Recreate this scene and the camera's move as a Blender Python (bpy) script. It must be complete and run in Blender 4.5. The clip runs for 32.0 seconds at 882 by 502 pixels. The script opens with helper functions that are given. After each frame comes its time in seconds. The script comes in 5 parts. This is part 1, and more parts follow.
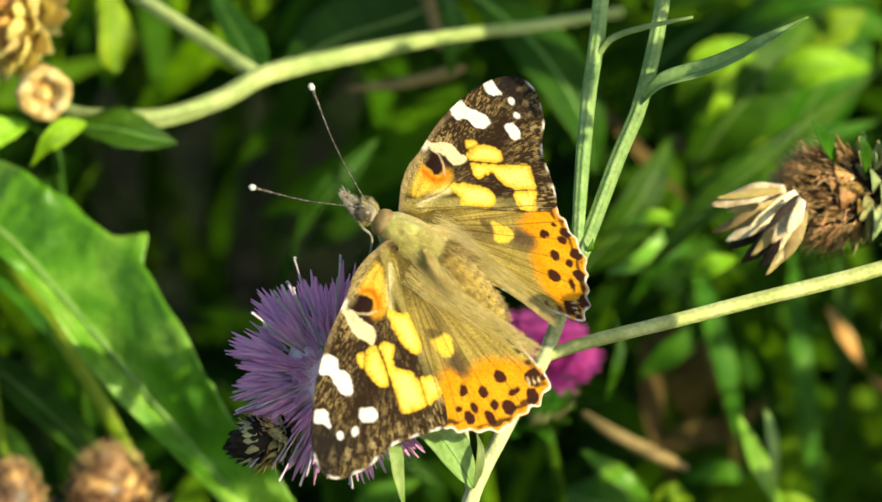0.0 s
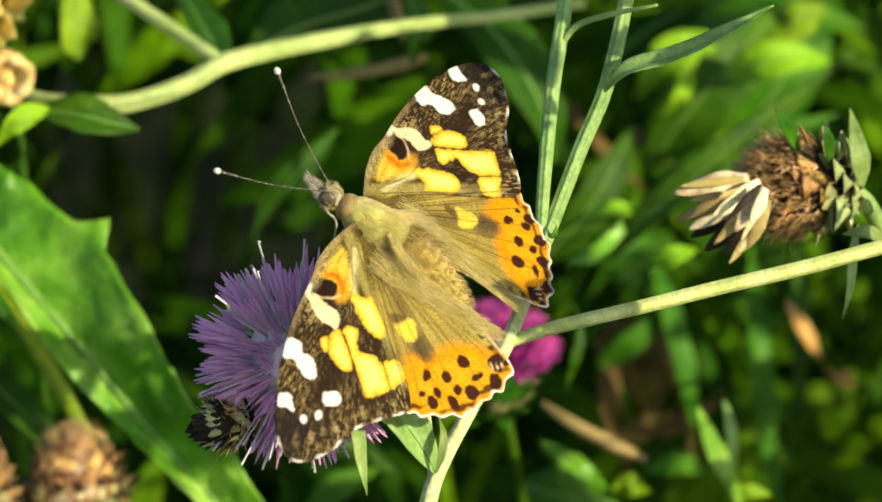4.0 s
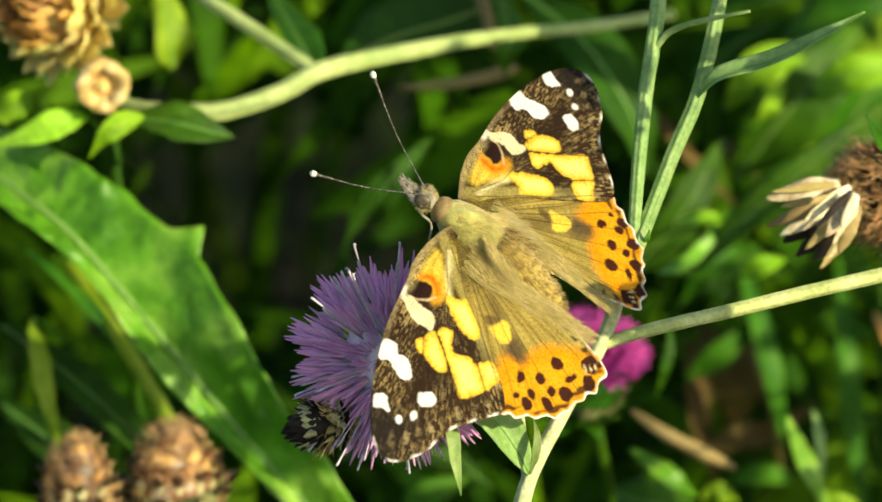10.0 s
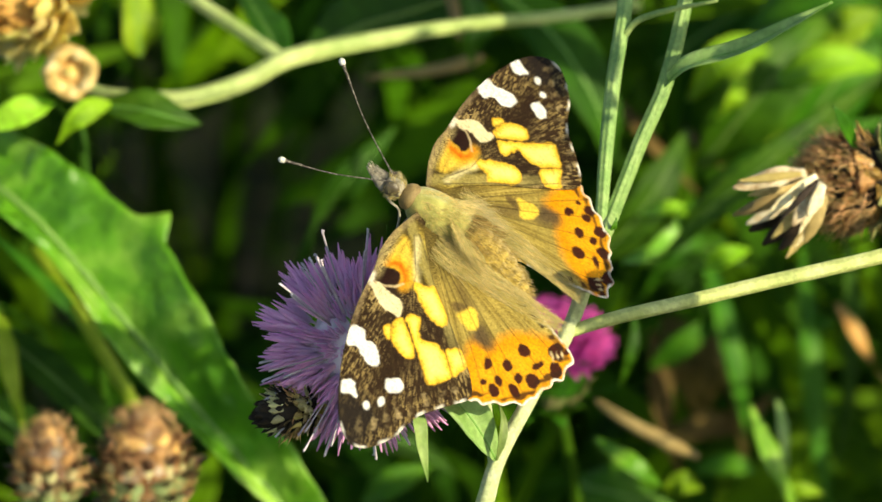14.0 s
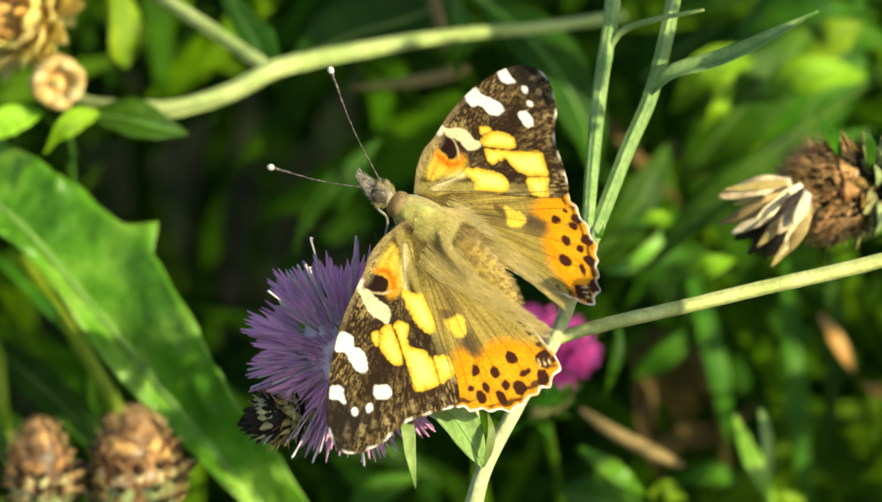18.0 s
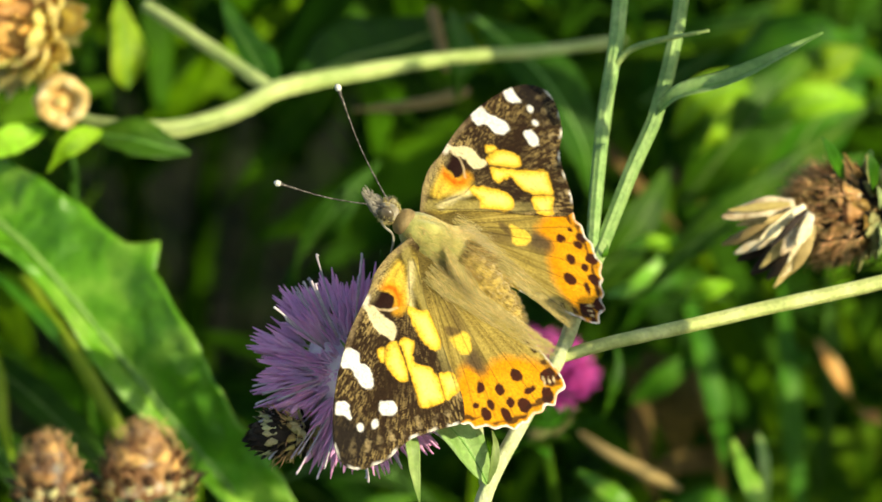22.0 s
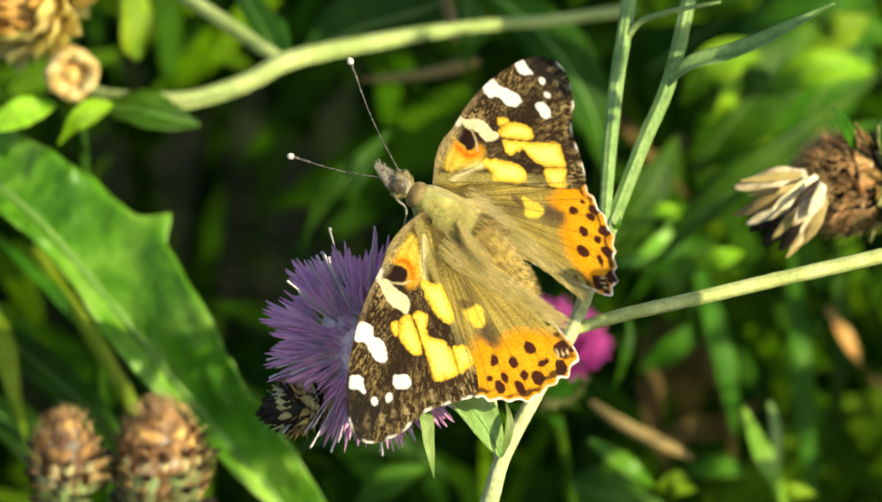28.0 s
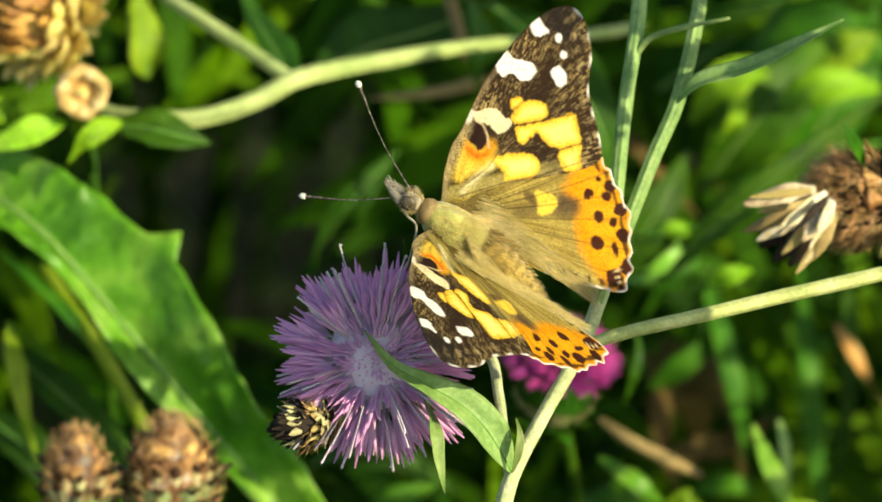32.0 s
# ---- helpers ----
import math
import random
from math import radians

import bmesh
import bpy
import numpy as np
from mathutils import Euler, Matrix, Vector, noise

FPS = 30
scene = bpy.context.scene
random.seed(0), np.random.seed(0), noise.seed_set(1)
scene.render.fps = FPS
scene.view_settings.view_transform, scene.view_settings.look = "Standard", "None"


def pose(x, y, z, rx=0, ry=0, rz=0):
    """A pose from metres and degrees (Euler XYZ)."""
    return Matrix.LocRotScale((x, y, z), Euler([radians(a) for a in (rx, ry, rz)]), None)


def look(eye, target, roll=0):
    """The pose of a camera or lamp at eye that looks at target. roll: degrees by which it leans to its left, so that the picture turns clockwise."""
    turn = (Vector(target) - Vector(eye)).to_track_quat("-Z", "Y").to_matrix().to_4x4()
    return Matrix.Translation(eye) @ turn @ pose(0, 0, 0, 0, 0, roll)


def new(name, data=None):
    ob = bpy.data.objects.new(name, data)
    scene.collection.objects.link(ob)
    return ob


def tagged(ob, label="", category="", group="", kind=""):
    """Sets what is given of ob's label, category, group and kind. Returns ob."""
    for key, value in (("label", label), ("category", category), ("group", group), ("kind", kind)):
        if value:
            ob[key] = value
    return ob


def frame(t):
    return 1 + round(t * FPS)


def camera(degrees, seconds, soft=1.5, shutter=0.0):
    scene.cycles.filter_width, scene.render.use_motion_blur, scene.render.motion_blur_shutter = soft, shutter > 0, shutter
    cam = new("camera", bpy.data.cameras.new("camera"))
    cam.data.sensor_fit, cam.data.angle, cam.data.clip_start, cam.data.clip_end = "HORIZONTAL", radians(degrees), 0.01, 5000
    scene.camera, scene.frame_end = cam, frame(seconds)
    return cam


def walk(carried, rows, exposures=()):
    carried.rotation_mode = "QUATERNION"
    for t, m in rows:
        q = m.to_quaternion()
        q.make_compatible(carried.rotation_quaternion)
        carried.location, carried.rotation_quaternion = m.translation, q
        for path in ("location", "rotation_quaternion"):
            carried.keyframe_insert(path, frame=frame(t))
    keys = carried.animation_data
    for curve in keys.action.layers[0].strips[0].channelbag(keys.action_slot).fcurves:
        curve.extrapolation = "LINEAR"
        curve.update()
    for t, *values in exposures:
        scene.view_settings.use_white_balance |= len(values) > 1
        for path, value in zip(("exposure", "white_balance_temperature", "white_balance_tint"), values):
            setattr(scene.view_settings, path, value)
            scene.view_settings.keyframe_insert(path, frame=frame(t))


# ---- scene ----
# The plan: millimetres right (u), up (v) and towards the camera (w) from the butterfly's middle,
# in a frame that leans back by TILT, as the camera looks down on the plants.
MM = 0.00088
TILT = 35.0
PLAN = pose(0, 0, 0.46, 90 - TILT)


def at(u, v, w):
    return PLAN @ Vector((u * MM, v * MM, w * MM))


def way(u, v, w):
    return (PLAN.to_3x3() @ Vector((u, v, w))).normalized()


# ---- camera ----
cam = camera(5.343, 32.0, soft=1.6)
cam.data.dof.use_dof = True
cam.data.dof.focus_distance = 1199 * MM
cam.data.dof.aperture_fstop = 47
ROWS = [
    (0, 7.45, 9.58, 1185.9, -0.3290, 0.1434, -0.691),
    (0.5, 5.75, 8.34, 1182.6, -0.2386, 0.0689, -0.477),
    (1, 5.92, 8.92, 1182.4, -0.2885, -0.0562, -0.502),
    (1.5, 5.89, 8.68, 1183.5, -0.2968, -0.1393, -0.524),
    (2, 4.45, 8.02, 1184.0, -0.3302, -0.1955, -0.216),
    (2.5, 2.91, 6.67, 1185.5, -0.3223, -0.2763, -0.196),
    (4.5, 4.26, 5.91, 1188.4, -0.2432, -0.1634, -0.281),
    (5, 4.23, 6.07, 1190.9, -0.5377, -0.0989, -0.334),
    (5.5, 2.92, 5.98, 1190.9, -0.4919, -0.1525, -0.396),
    (6, 2.15, 4.24, 1193.1, -0.1580, -0.0701, -0.283),
    (6.5, 1.52, 3.46, 1193.8, -0.0395, -0.0244, -0.241),
    (7, 1.36, 2.87, 1192.8, 0.0005, 0.0183, -0.162),
    (7.5, 0.99, 2.04, 1194.5, -0.0066, 0.0078, -0.150),
    (8, -0.27, 2.23, 1194.9, -0.0652, -0.0342, 0.026),
    (8.5, -1.62, 1.08, 1197.9, -0.0575, -0.0790, 0.022),
    (9, -0.00, -0.01, 1199.9, 0.0004, -0.0001, -0.000),
    (9.5, 0.80, -0.04, 1200.5, 0.0279, 0.1119, 0.011),
    (10, 1.37, 0.67, 1196.9, 0.0291, 0.2104, -0.124),
    (10.5, 1.41, -0.47, 1197.2, 0.0273, 0.2197, -0.100),
    (11, 0.88, -1.54, 1201.1, -0.0077, 0.1491, -0.163),
    (11.5, -0.30, -1.07, 1201.3, -0.0224, 0.0813, 0.009),
    (12, -0.04, -1.46, 1203.2, 0.0249, -0.0054, -0.002),
    (12.5, 0.73, -1.88, 1203.3, 0.0335, -0.0013, -0.010),
    (13, -0.30, -0.81, 1200.8, 0.0158, -0.0485, 0.072),
    (13.5, -0.29, -1.07, 1199.7, 0.0365, -0.0764, 0.020),
    (14, -0.80, -0.87, 1200.4, 0.0233, -0.0887, 0.165),
    (14.5, -1.24, -0.99, 1200.6, 0.0468, -0.0843, 0.182),
    (16.5, -1.50, -3.44, 1206.6, 0.1995, -0.1006, 0.244),
    (17, -2.70, -3.84, 1207.8, 0.2368, -0.1617, 0.217),
    (17.5, -2.67, -3.24, 1206.9, 0.2026, -0.1905, 0.305),
    (18, -3.05, -2.98, 1206.5, 0.1683, -0.2695, 0.200),
    (18.5, -3.47, -2.92, 1206.0, 0.1144, -0.3161, 0.264),
    (19, -5.23, -3.37, 1207.4, 0.1071, -0.3718, 0.184),
    (19.5, -6.72, -4.18, 1207.0, 0.1325, -0.4178, 0.318),
    (20, -6.14, -4.45, 1210.0, 0.1580, -0.4080, 0.352),
    (20.5, -5.87, -6.29, 1211.9, 0.2820, -0.4110, 0.410),
    (21, -6.61, -8.14, 1215.2, 0.4222, -0.4229, 0.440),
    (21.5, -6.80, -8.18, 1214.4, 0.4985, -0.4190, 0.454),
    (22, -8.21, -7.24, 1210.3, 0.4716, -0.4822, 0.563),
    (22.5, -6.80, -5.15, 1210.2, 0.3724, -0.3926, 0.397),
    (23, -6.69, -5.48, 1210.0, 0.2775, -0.3295, 0.397),
    (23.5, -7.92, -5.73, 1211.6, 0.1938, -0.3218, 0.220),
    (24, -9.74, -7.40, 1212.3, 0.2152, -0.3638, 0.294),
    (24.5, -11.12, -6.71, 1211.0, 0.2079, -0.4191, 0.217),
    (25, -13.59, -5.38, 1212.3, 0.1939, -0.4940, 0.379),
    (25.5, -13.35, -5.58, 1211.0, 0.2447, -0.5194, 0.453),
    (27.5, -10.62, -6.28, 1210.9, 0.2637, -0.4882, 0.261),
    (28, -10.47, -4.45, 1210.3, 0.1775, -0.5080, 0.289),
    (28.5, -10.87, -4.41, 1212.4, 0.1536, -0.5379, 0.446),
    (29, -11.06, -4.59, 1215.3, 0.1457, -0.5842, 0.485),
    (29.5, -10.48, -4.97, 1216.4, 0.1942, -0.6159, 0.585),
    (30, -9.98, -4.74, 1215.3, 0.2650, -0.5920, 0.480),
    (30.5, -10.53, -5.97, 1215.6, 0.3589, -0.5710, 0.416),
    (31, -10.79, -7.44, 1214.0, 0.4012, -0.5164, 0.326),
    (31.5, -12.13, -6.38, 1213.2, 0.3285, -0.4958, 0.444),
    (32, -11.19, -6.10, 1212.1, 0.3541, -0.4797, 0.194),
]
walk(cam, [(t, PLAN @ pose(x * MM, y * MM, z * MM, rx, ry, rz)) for t, x, y, z, rx, ry, rz in ROWS],
     exposures=[(0.0, 0.30, 7700, 0), (32.0, 0.30, 7700, 0)])

# ---- sun and sky ----
SUN = way(0.95, 0.22, 0.90)
sun = new("sun", bpy.data.lights.new("sun", "SUN"))
sun.data.energy, sun.data.angle, sun.data.color = 4.6, radians(0.5), (1.0, 0.90, 0.72)
sun.matrix_world = look(SUN * 5, (0, 0, 0))
world = bpy.data.worlds.new("sky")
scene.world = world
world.use_nodes = True
sky = world.node_tree.nodes.new("ShaderNodeTexSky")
sky.sky_type, sky.sun_disc = "NISHITA", False
sky.sun_elevation = math.asin(SUN.z)
sky.sun_rotation = math.atan2(SUN.x, SUN.y)
world.node_tree.links.new(sky.outputs[0], world.node_tree.nodes["Background"].inputs[0])
world.node_tree.nodes["Background"].inputs[1].default_value = 0.135


# ---- materials ----
def material(name, rough=0.6, translucent=0.0, spec=0.4, sheen=0.0):
    m = bpy.data.materials.new(name)
    m.use_nodes = True
    b = m.node_tree.nodes["Principled BSDF"]
    b.inputs["Roughness"].default_value = rough
    b.inputs["Specular IOR Level"].default_value = spec
    b.inputs["Sheen Weight"].default_value = sheen
    return m, m.node_tree, b


def noise_ramp(tree, colours, scale, detail=4.0, stretch=(1, 1, 1), rough=0.6, coords="Object"):
    """Colour from a noise at that scale (per metre), spread over the given colours."""
    n, l = tree.nodes, tree.links
    c, mp, nz, rp = n.new("ShaderNodeTexCoord"), n.new("ShaderNodeMapping"), n.new("ShaderNodeTexNoise"), n.new("ShaderNodeValToRGB")
    mp.inputs["Scale"].default_value = stretch
    nz.inputs["Scale"].default_value, nz.inputs["Detail"].default_value, nz.inputs["Roughness"].default_value = scale, detail, rough
    l.new(c.outputs[coords], mp.inputs[0])
    l.new(mp.outputs[0], nz.inputs["Vector"])
    l.new(nz.outputs["Fac"], rp.inputs[0])
    e = rp.color_ramp.elements
    e[0].position, e[1].position = 0.3, 0.7
    e[0].color, e[1].color = (*colours[0], 1), (*colours[-1], 1)
    for k, col in enumerate(colours[1:-1]):
        e.new(0.3 + 0.4 * (k + 1) / (len(colours) - 1)).color = (*col, 1)
    return rp.outputs[0], nz.outputs["Fac"]


def mixed(tree, a, b, factor, kind="MIX"):
    x = tree.nodes.new("ShaderNodeMix")
    x.data_type, x.blend_type = "RGBA", kind
    for value, sock in ((factor, x.inputs[0]), (a, x.inputs[6]), (b, x.inputs[7])):
        if isinstance(value, (int, float)):
            sock.default_value = value
        elif isinstance(value, tuple):
            sock.default_value = (*value, 1)
        else:
            tree.links.new(value, sock)
    return x.outputs[2]


def vary(tree, colour, amount=0.35):
    """Makes each object a little lighter, darker or yellower than its neighbours."""
    n, l = tree.nodes, tree.links
    info, h = n.new("ShaderNodeObjectInfo"), n.new("ShaderNodeHueSaturation")
    v, u = n.new("ShaderNodeMapRange"), n.new("ShaderNodeMapRange")
    v.inputs[3].default_value, v.inputs[4].default_value = 1 - amount, 1 + amount
    u.inputs[3].default_value, u.inputs[4].default_value = 0.485, 0.515
    l.new(info.outputs["Random"], v.inputs[0])
    l.new(info.outputs["Random"], u.inputs[0])
    l.new(v.outputs[0], h.inputs["Value"])
    l.new(u.outputs[0], h.inputs["Hue"])
    l.new(colour, h.inputs["Color"])
    return h.outputs[0]


def bumped(tree, b, height, strength, distance):
    x = tree.nodes.new("ShaderNodeBump")
    x.inputs["Strength"].default_value, x.inputs["Distance"].default_value = strength, distance
    tree.links.new(height, x.inputs["Height"])
    tree.links.new(x.outputs[0], b.inputs["Normal"])


def see_through(tree, b, colour, share):
    """Thin tissue: part of the light goes through."""
    n, l = tree.nodes, tree.links
    t, x = n.new("ShaderNodeBsdfTranslucent"), n.new("ShaderNodeMixShader")
    x.inputs[0].default_value = share
    l.new(colour, t.inputs[0])
    l.new(b.outputs[0], x.inputs[1])
    l.new(t.outputs[0], x.inputs[2])
    l.new(x.outputs[0], n["Material Output"].inputs[0])


def plain(name, colours, scale, rough=0.6, share=0.0, bump=0.3, stretch=(1, 1, 1), spec=0.4, each=0.25, island=False, sheen=0.0, relief=0.0003, spread=(0.3, 2.0)):
    m, tree, b = material(name, rough, spec=spec, sheen=sheen)
    col, fac = noise_ramp(tree, colours, scale, stretch=stretch)
    fine, ffac = noise_ramp(tree, ((0.75, 0.75, 0.75), (1.15, 1.15, 1.15)), scale * 7, 3.0, stretch)
    col = mixed(tree, col, fine, 0.8, "MULTIPLY")
    if each:
        col = vary(tree, col, each)
    if island:
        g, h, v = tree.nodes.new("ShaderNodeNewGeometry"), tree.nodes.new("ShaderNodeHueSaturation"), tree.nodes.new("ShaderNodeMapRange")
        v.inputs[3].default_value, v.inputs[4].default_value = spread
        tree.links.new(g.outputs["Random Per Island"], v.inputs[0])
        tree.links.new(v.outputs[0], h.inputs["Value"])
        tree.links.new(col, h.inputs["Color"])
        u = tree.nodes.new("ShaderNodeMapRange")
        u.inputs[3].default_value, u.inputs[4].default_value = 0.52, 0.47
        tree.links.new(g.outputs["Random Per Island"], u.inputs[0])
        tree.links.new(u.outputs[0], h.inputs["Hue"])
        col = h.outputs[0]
    tree.links.new(col, b.inputs["Base Color"])
    if bump:
        bumped(tree, b, ffac, bump, relief)
    if share:
        see_through(tree, b, col, share)
    return m


LEAF = plain("leaf_green", ((0.025, 0.10, 0.006), (0.055, 0.18, 0.009), (0.11, 0.27, 0.018)), 130, 0.5, 0.28, 0.5, spec=0.22)
# The lightest tone paints the sunlit blisters of the toothed leaf.
LEAF_BIG = plain("leaf_glossy", ((0.055, 0.19, 0.011), (0.13, 0.36, 0.020), (0.34, 0.58, 0.09)), 90, 0.36, 0.22, 0.6, spec=0.4, relief=0.0005)
LEAF_LIGHT = plain("leaf_light", ((0.17, 0.30, 0.07), (0.29, 0.44, 0.13), (0.42, 0.56, 0.21)), 200, 0.45, 0.25, 0.5)
# Dark copy of the leaf green, with the backdrop's shade in its colour.
LEAF_SHADED = plain("leaf_shaded", ((0.013, 0.05, 0.004), (0.030, 0.10, 0.007), (0.062, 0.17, 0.012)), 60, 0.6, 0.25, 0.3, each=0.45, spec=0.15)
# Darkened like the soil below, in place of deeper shade in the meadow.
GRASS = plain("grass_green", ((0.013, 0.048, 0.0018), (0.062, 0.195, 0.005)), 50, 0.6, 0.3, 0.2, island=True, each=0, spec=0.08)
# Greener than the lower stems, and darkened for the shade on the forks.
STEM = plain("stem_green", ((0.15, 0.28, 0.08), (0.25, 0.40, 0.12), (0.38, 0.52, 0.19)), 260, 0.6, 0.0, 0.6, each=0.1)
LOW_STEM = plain("stem_whitish", ((0.38, 0.44, 0.20), (0.52, 0.58, 0.30), (0.68, 0.70, 0.46)), 260, 0.6, 0.0, 0.6, each=0.1)
BRANCH_STEM = plain("stem_grey_green", ((0.36, 0.45, 0.14), (0.52, 0.61, 0.22), (0.66, 0.73, 0.34)), 260, 0.6, 0.0, 0.6, each=0.1)
PALE_STEM = plain("stem_pale", ((0.31, 0.41, 0.11), (0.54, 0.61, 0.24)), 160, 0.6, 0.0, 0.4, each=0.1)
MIDRIB = plain("midrib_pale", ((0.14, 0.30, 0.05), (0.22, 0.40, 0.09)), 200, 0.5, 0.1, 0.3)
DRY = plain("dry_stalk", ((0.34, 0.25, 0.08), (0.56, 0.44, 0.18)), 120, 0.8, 0.1, 0.4)
ORANGE_DRY = plain("dry_leaf", ((0.10, 0.072, 0.014), (0.22, 0.15, 0.032)), 100, 0.8, 0.2, 0.4)
CORE = plain("bud_core", ((0.05, 0.022, 0.010), (0.12, 0.05, 0.02)), 700, 0.8, 0.0, 0.5)
BROWN = plain("bract_brown", ((0.06, 0.028, 0.006), (0.27, 0.15, 0.035), (0.64, 0.46, 0.17)), 900, 0.45, 0.05, 0.5, each=0.55)
BROWN_HAIR = plain("fringe_brown", ((0.34, 0.18, 0.05), (0.86, 0.62, 0.29)), 500, 0.38, 0.1, 0, each=0, island=True)
TAN = plain("bract_tan", ((0.50, 0.36, 0.10), (0.88, 0.72, 0.32)), 600, 0.7, 0.1, 0.5, each=0.3)
STRAW = plain("bract_straw", ((0.42, 0.25, 0.09), (0.92, 0.80, 0.52), (1.0, 0.98, 0.86)), 380, 0.6, 0.15, 0.7, stretch=(1, 1, 1), each=0.25)
DARK = plain("bract_dark", ((0.012, 0.008, 0.005), (0.05, 0.03, 0.015)), 700, 0.7, 0.0, 0.5)
PALE_SCALE = plain("bract_pale", ((0.20, 0.27, 0.10), (0.38, 0.46, 0.20), (0.64, 0.68, 0.38)), 500, 0.5, 0.05, 0.3, each=0.25)
DARK_TIP = plain("bract_tip_dark", ((0.03, 0.012, 0.005), (0.11, 0.045, 0.016)), 900, 0.55, 0.0, 0.4, each=0.5)
# Palest and darkest tones paint the highlights and gaps on the buds.
CHESTNUT = plain("bract_chestnut", ((0.20, 0.07, 0.02), (0.56, 0.31, 0.12), (1.0, 0.92, 0.74)), 520, 0.33, 0.08, 0.6, each=0.7)
OLIVE = plain("bract_olive", ((0.22, 0.24, 0.07), (0.58, 0.54, 0.24)), 600, 0.65, 0.05, 0.4, each=0.3)
# florets: pale lavender tubes that deepen to violet-pink towards the tips of their lobes
PURPLE, tree, b = material("floret_purple", 0.45)
place, rise, tint = tree.nodes.new("ShaderNodeTexCoord"), tree.nodes.new("ShaderNodeSeparateXYZ"), tree.nodes.new("ShaderNodeMapRange")
tint.inputs[1].default_value, tint.inputs[2].default_value = 4.8 * MM, 11.5 * MM
tree.links.new(place.outputs["Object"], rise.inputs[0])
tree.links.new(rise.outputs[2], tint.inputs[0])
soft_noise, _ = noise_ramp(tree, ((0.85, 0.85, 0.9), (1.05, 1.05, 1.05)), 900, 2.0)
colour = vary(tree, mixed(tree, mixed(tree, (1.0, 0.88, 0.99), (0.98, 0.48, 0.86), tint.outputs[0]), soft_noise, 0.7, "MULTIPLY"), 0.12)
tree.links.new(colour, b.inputs["Base Color"])
see_through(tree, b, colour, 0.22)
PINK = plain("floret_pink", ((0.50, 0.035, 0.33), (0.80, 0.14, 0.58)), 250, 0.55, 0.3, 0.2, each=0.2)
YELLOW_DRY = plain("bract_yellow", ((0.78, 0.60, 0.16), (0.94, 0.82, 0.34), (1.0, 0.96, 0.62)), 450, 0.55, 0.32, 0.5, each=0.3)
RUST = plain("bract_rust", ((0.50, 0.22, 0.05), (0.80, 0.45, 0.13), (0.92, 0.68, 0.30)), 450, 0.5, 0.15, 0.5, each=0.35)
CREAM_SCALE = plain("bract_cream", ((0.50, 0.44, 0.18), (0.90, 0.86, 0.52)), 600, 0.6, 0.1, 0.4, each=0.3)
# Yellower leaf green, brightened for leaves that catch the sun.
LEAF_YELLOW = plain("leaf_yellow", ((0.17, 0.36, 0.015), (0.31, 0.56, 0.03), (0.47, 0.70, 0.08)), 120, 0.5, 0.35, 0.4, each=0.3, spec=0.2)
STYLE = plain("style_pale", ((0.60, 0.50, 0.62), (0.88, 0.80, 0.86)), 300, 0.6, 0.1, 0.2)
# Nearly black soil: the shade down in the meadow is in its colour.
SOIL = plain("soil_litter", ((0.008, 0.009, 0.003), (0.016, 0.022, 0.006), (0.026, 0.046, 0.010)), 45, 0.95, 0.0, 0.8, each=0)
HAIR = plain("hair_gold", ((0.55, 0.46, 0.11), (0.86, 0.73, 0.28)), 300, 0.6, 0.12, 0, each=0, island=True, sheen=0.3, spread=(0.55, 1.4))
BODY = plain("body_olive", ((0.30, 0.29, 0.06), (0.60, 0.56, 0.16)), 900, 0.75, 0.0, 0.6, each=0, sheen=0.4)
ABDOMEN = plain("abdomen_gold", ((0.30, 0.20, 0.03), (0.66, 0.47, 0.10)), 900, 0.75, 0.0, 0.7, each=0, sheen=0.4)
WAIST = plain("hair_umber", ((0.17, 0.12, 0.03), (0.38, 0.28, 0.08)), 600, 0.7, 0.0, 0, each=0, island=True)
EYE = plain("eye_brown", ((0.04, 0.03, 0.02), (0.20, 0.16, 0.10)), 1500, 0.25, 0.0, 0.2, spec=0.6, each=0)
HEAD = plain("head_tan", ((0.16, 0.13, 0.08), (0.66, 0.60, 0.46)), 1200, 0.7, 0.0, 0.5, each=0, sheen=0.3)
LIMB = plain("limb_grey", ((0.13, 0.115, 0.09), (0.36, 0.33, 0.28)), 2500, 0.6, 0.0, 0.2, each=0)
SHAFT = plain("shaft_ringed", ((0.03, 0.025, 0.02), (0.07, 0.06, 0.05), (0.40, 0.37, 0.32)), 4000, 0.6, 0.0, 0.2, each=0)
CLUB = plain("club_white", ((0.70, 0.68, 0.60), (0.88, 0.86, 0.80)), 1500, 0.6, 0.0, 0.2, each=0)

# wing scales: the colours lie on the wing's points, with fine grain over them
WING, tree, b = material("wing_scales", 0.7, spec=0.18)
paint = tree.nodes.new("ShaderNodeVertexColor")
paint.layer_name = "scales"
grain, gfac = noise_ramp(tree, ((0.60, 0.57, 0.52), (1.0, 1.0, 1.0), (1.30, 1.27, 1.2)), 3000, 3.0)
fleck, ffac = noise_ramp(tree, ((0.86, 0.85, 0.83), (1.12, 1.1, 1.06)), 700, 3.0)
colour = mixed(tree, mixed(tree, paint.outputs[0], grain, 0.75, "MULTIPLY"), fleck, 0.7, "MULTIPLY")
tree.links.new(colour, b.inputs["Base Color"])
bumped(tree, b, gfac, 0.35, 0.0001)
see_through(tree, b, colour, 0.32)


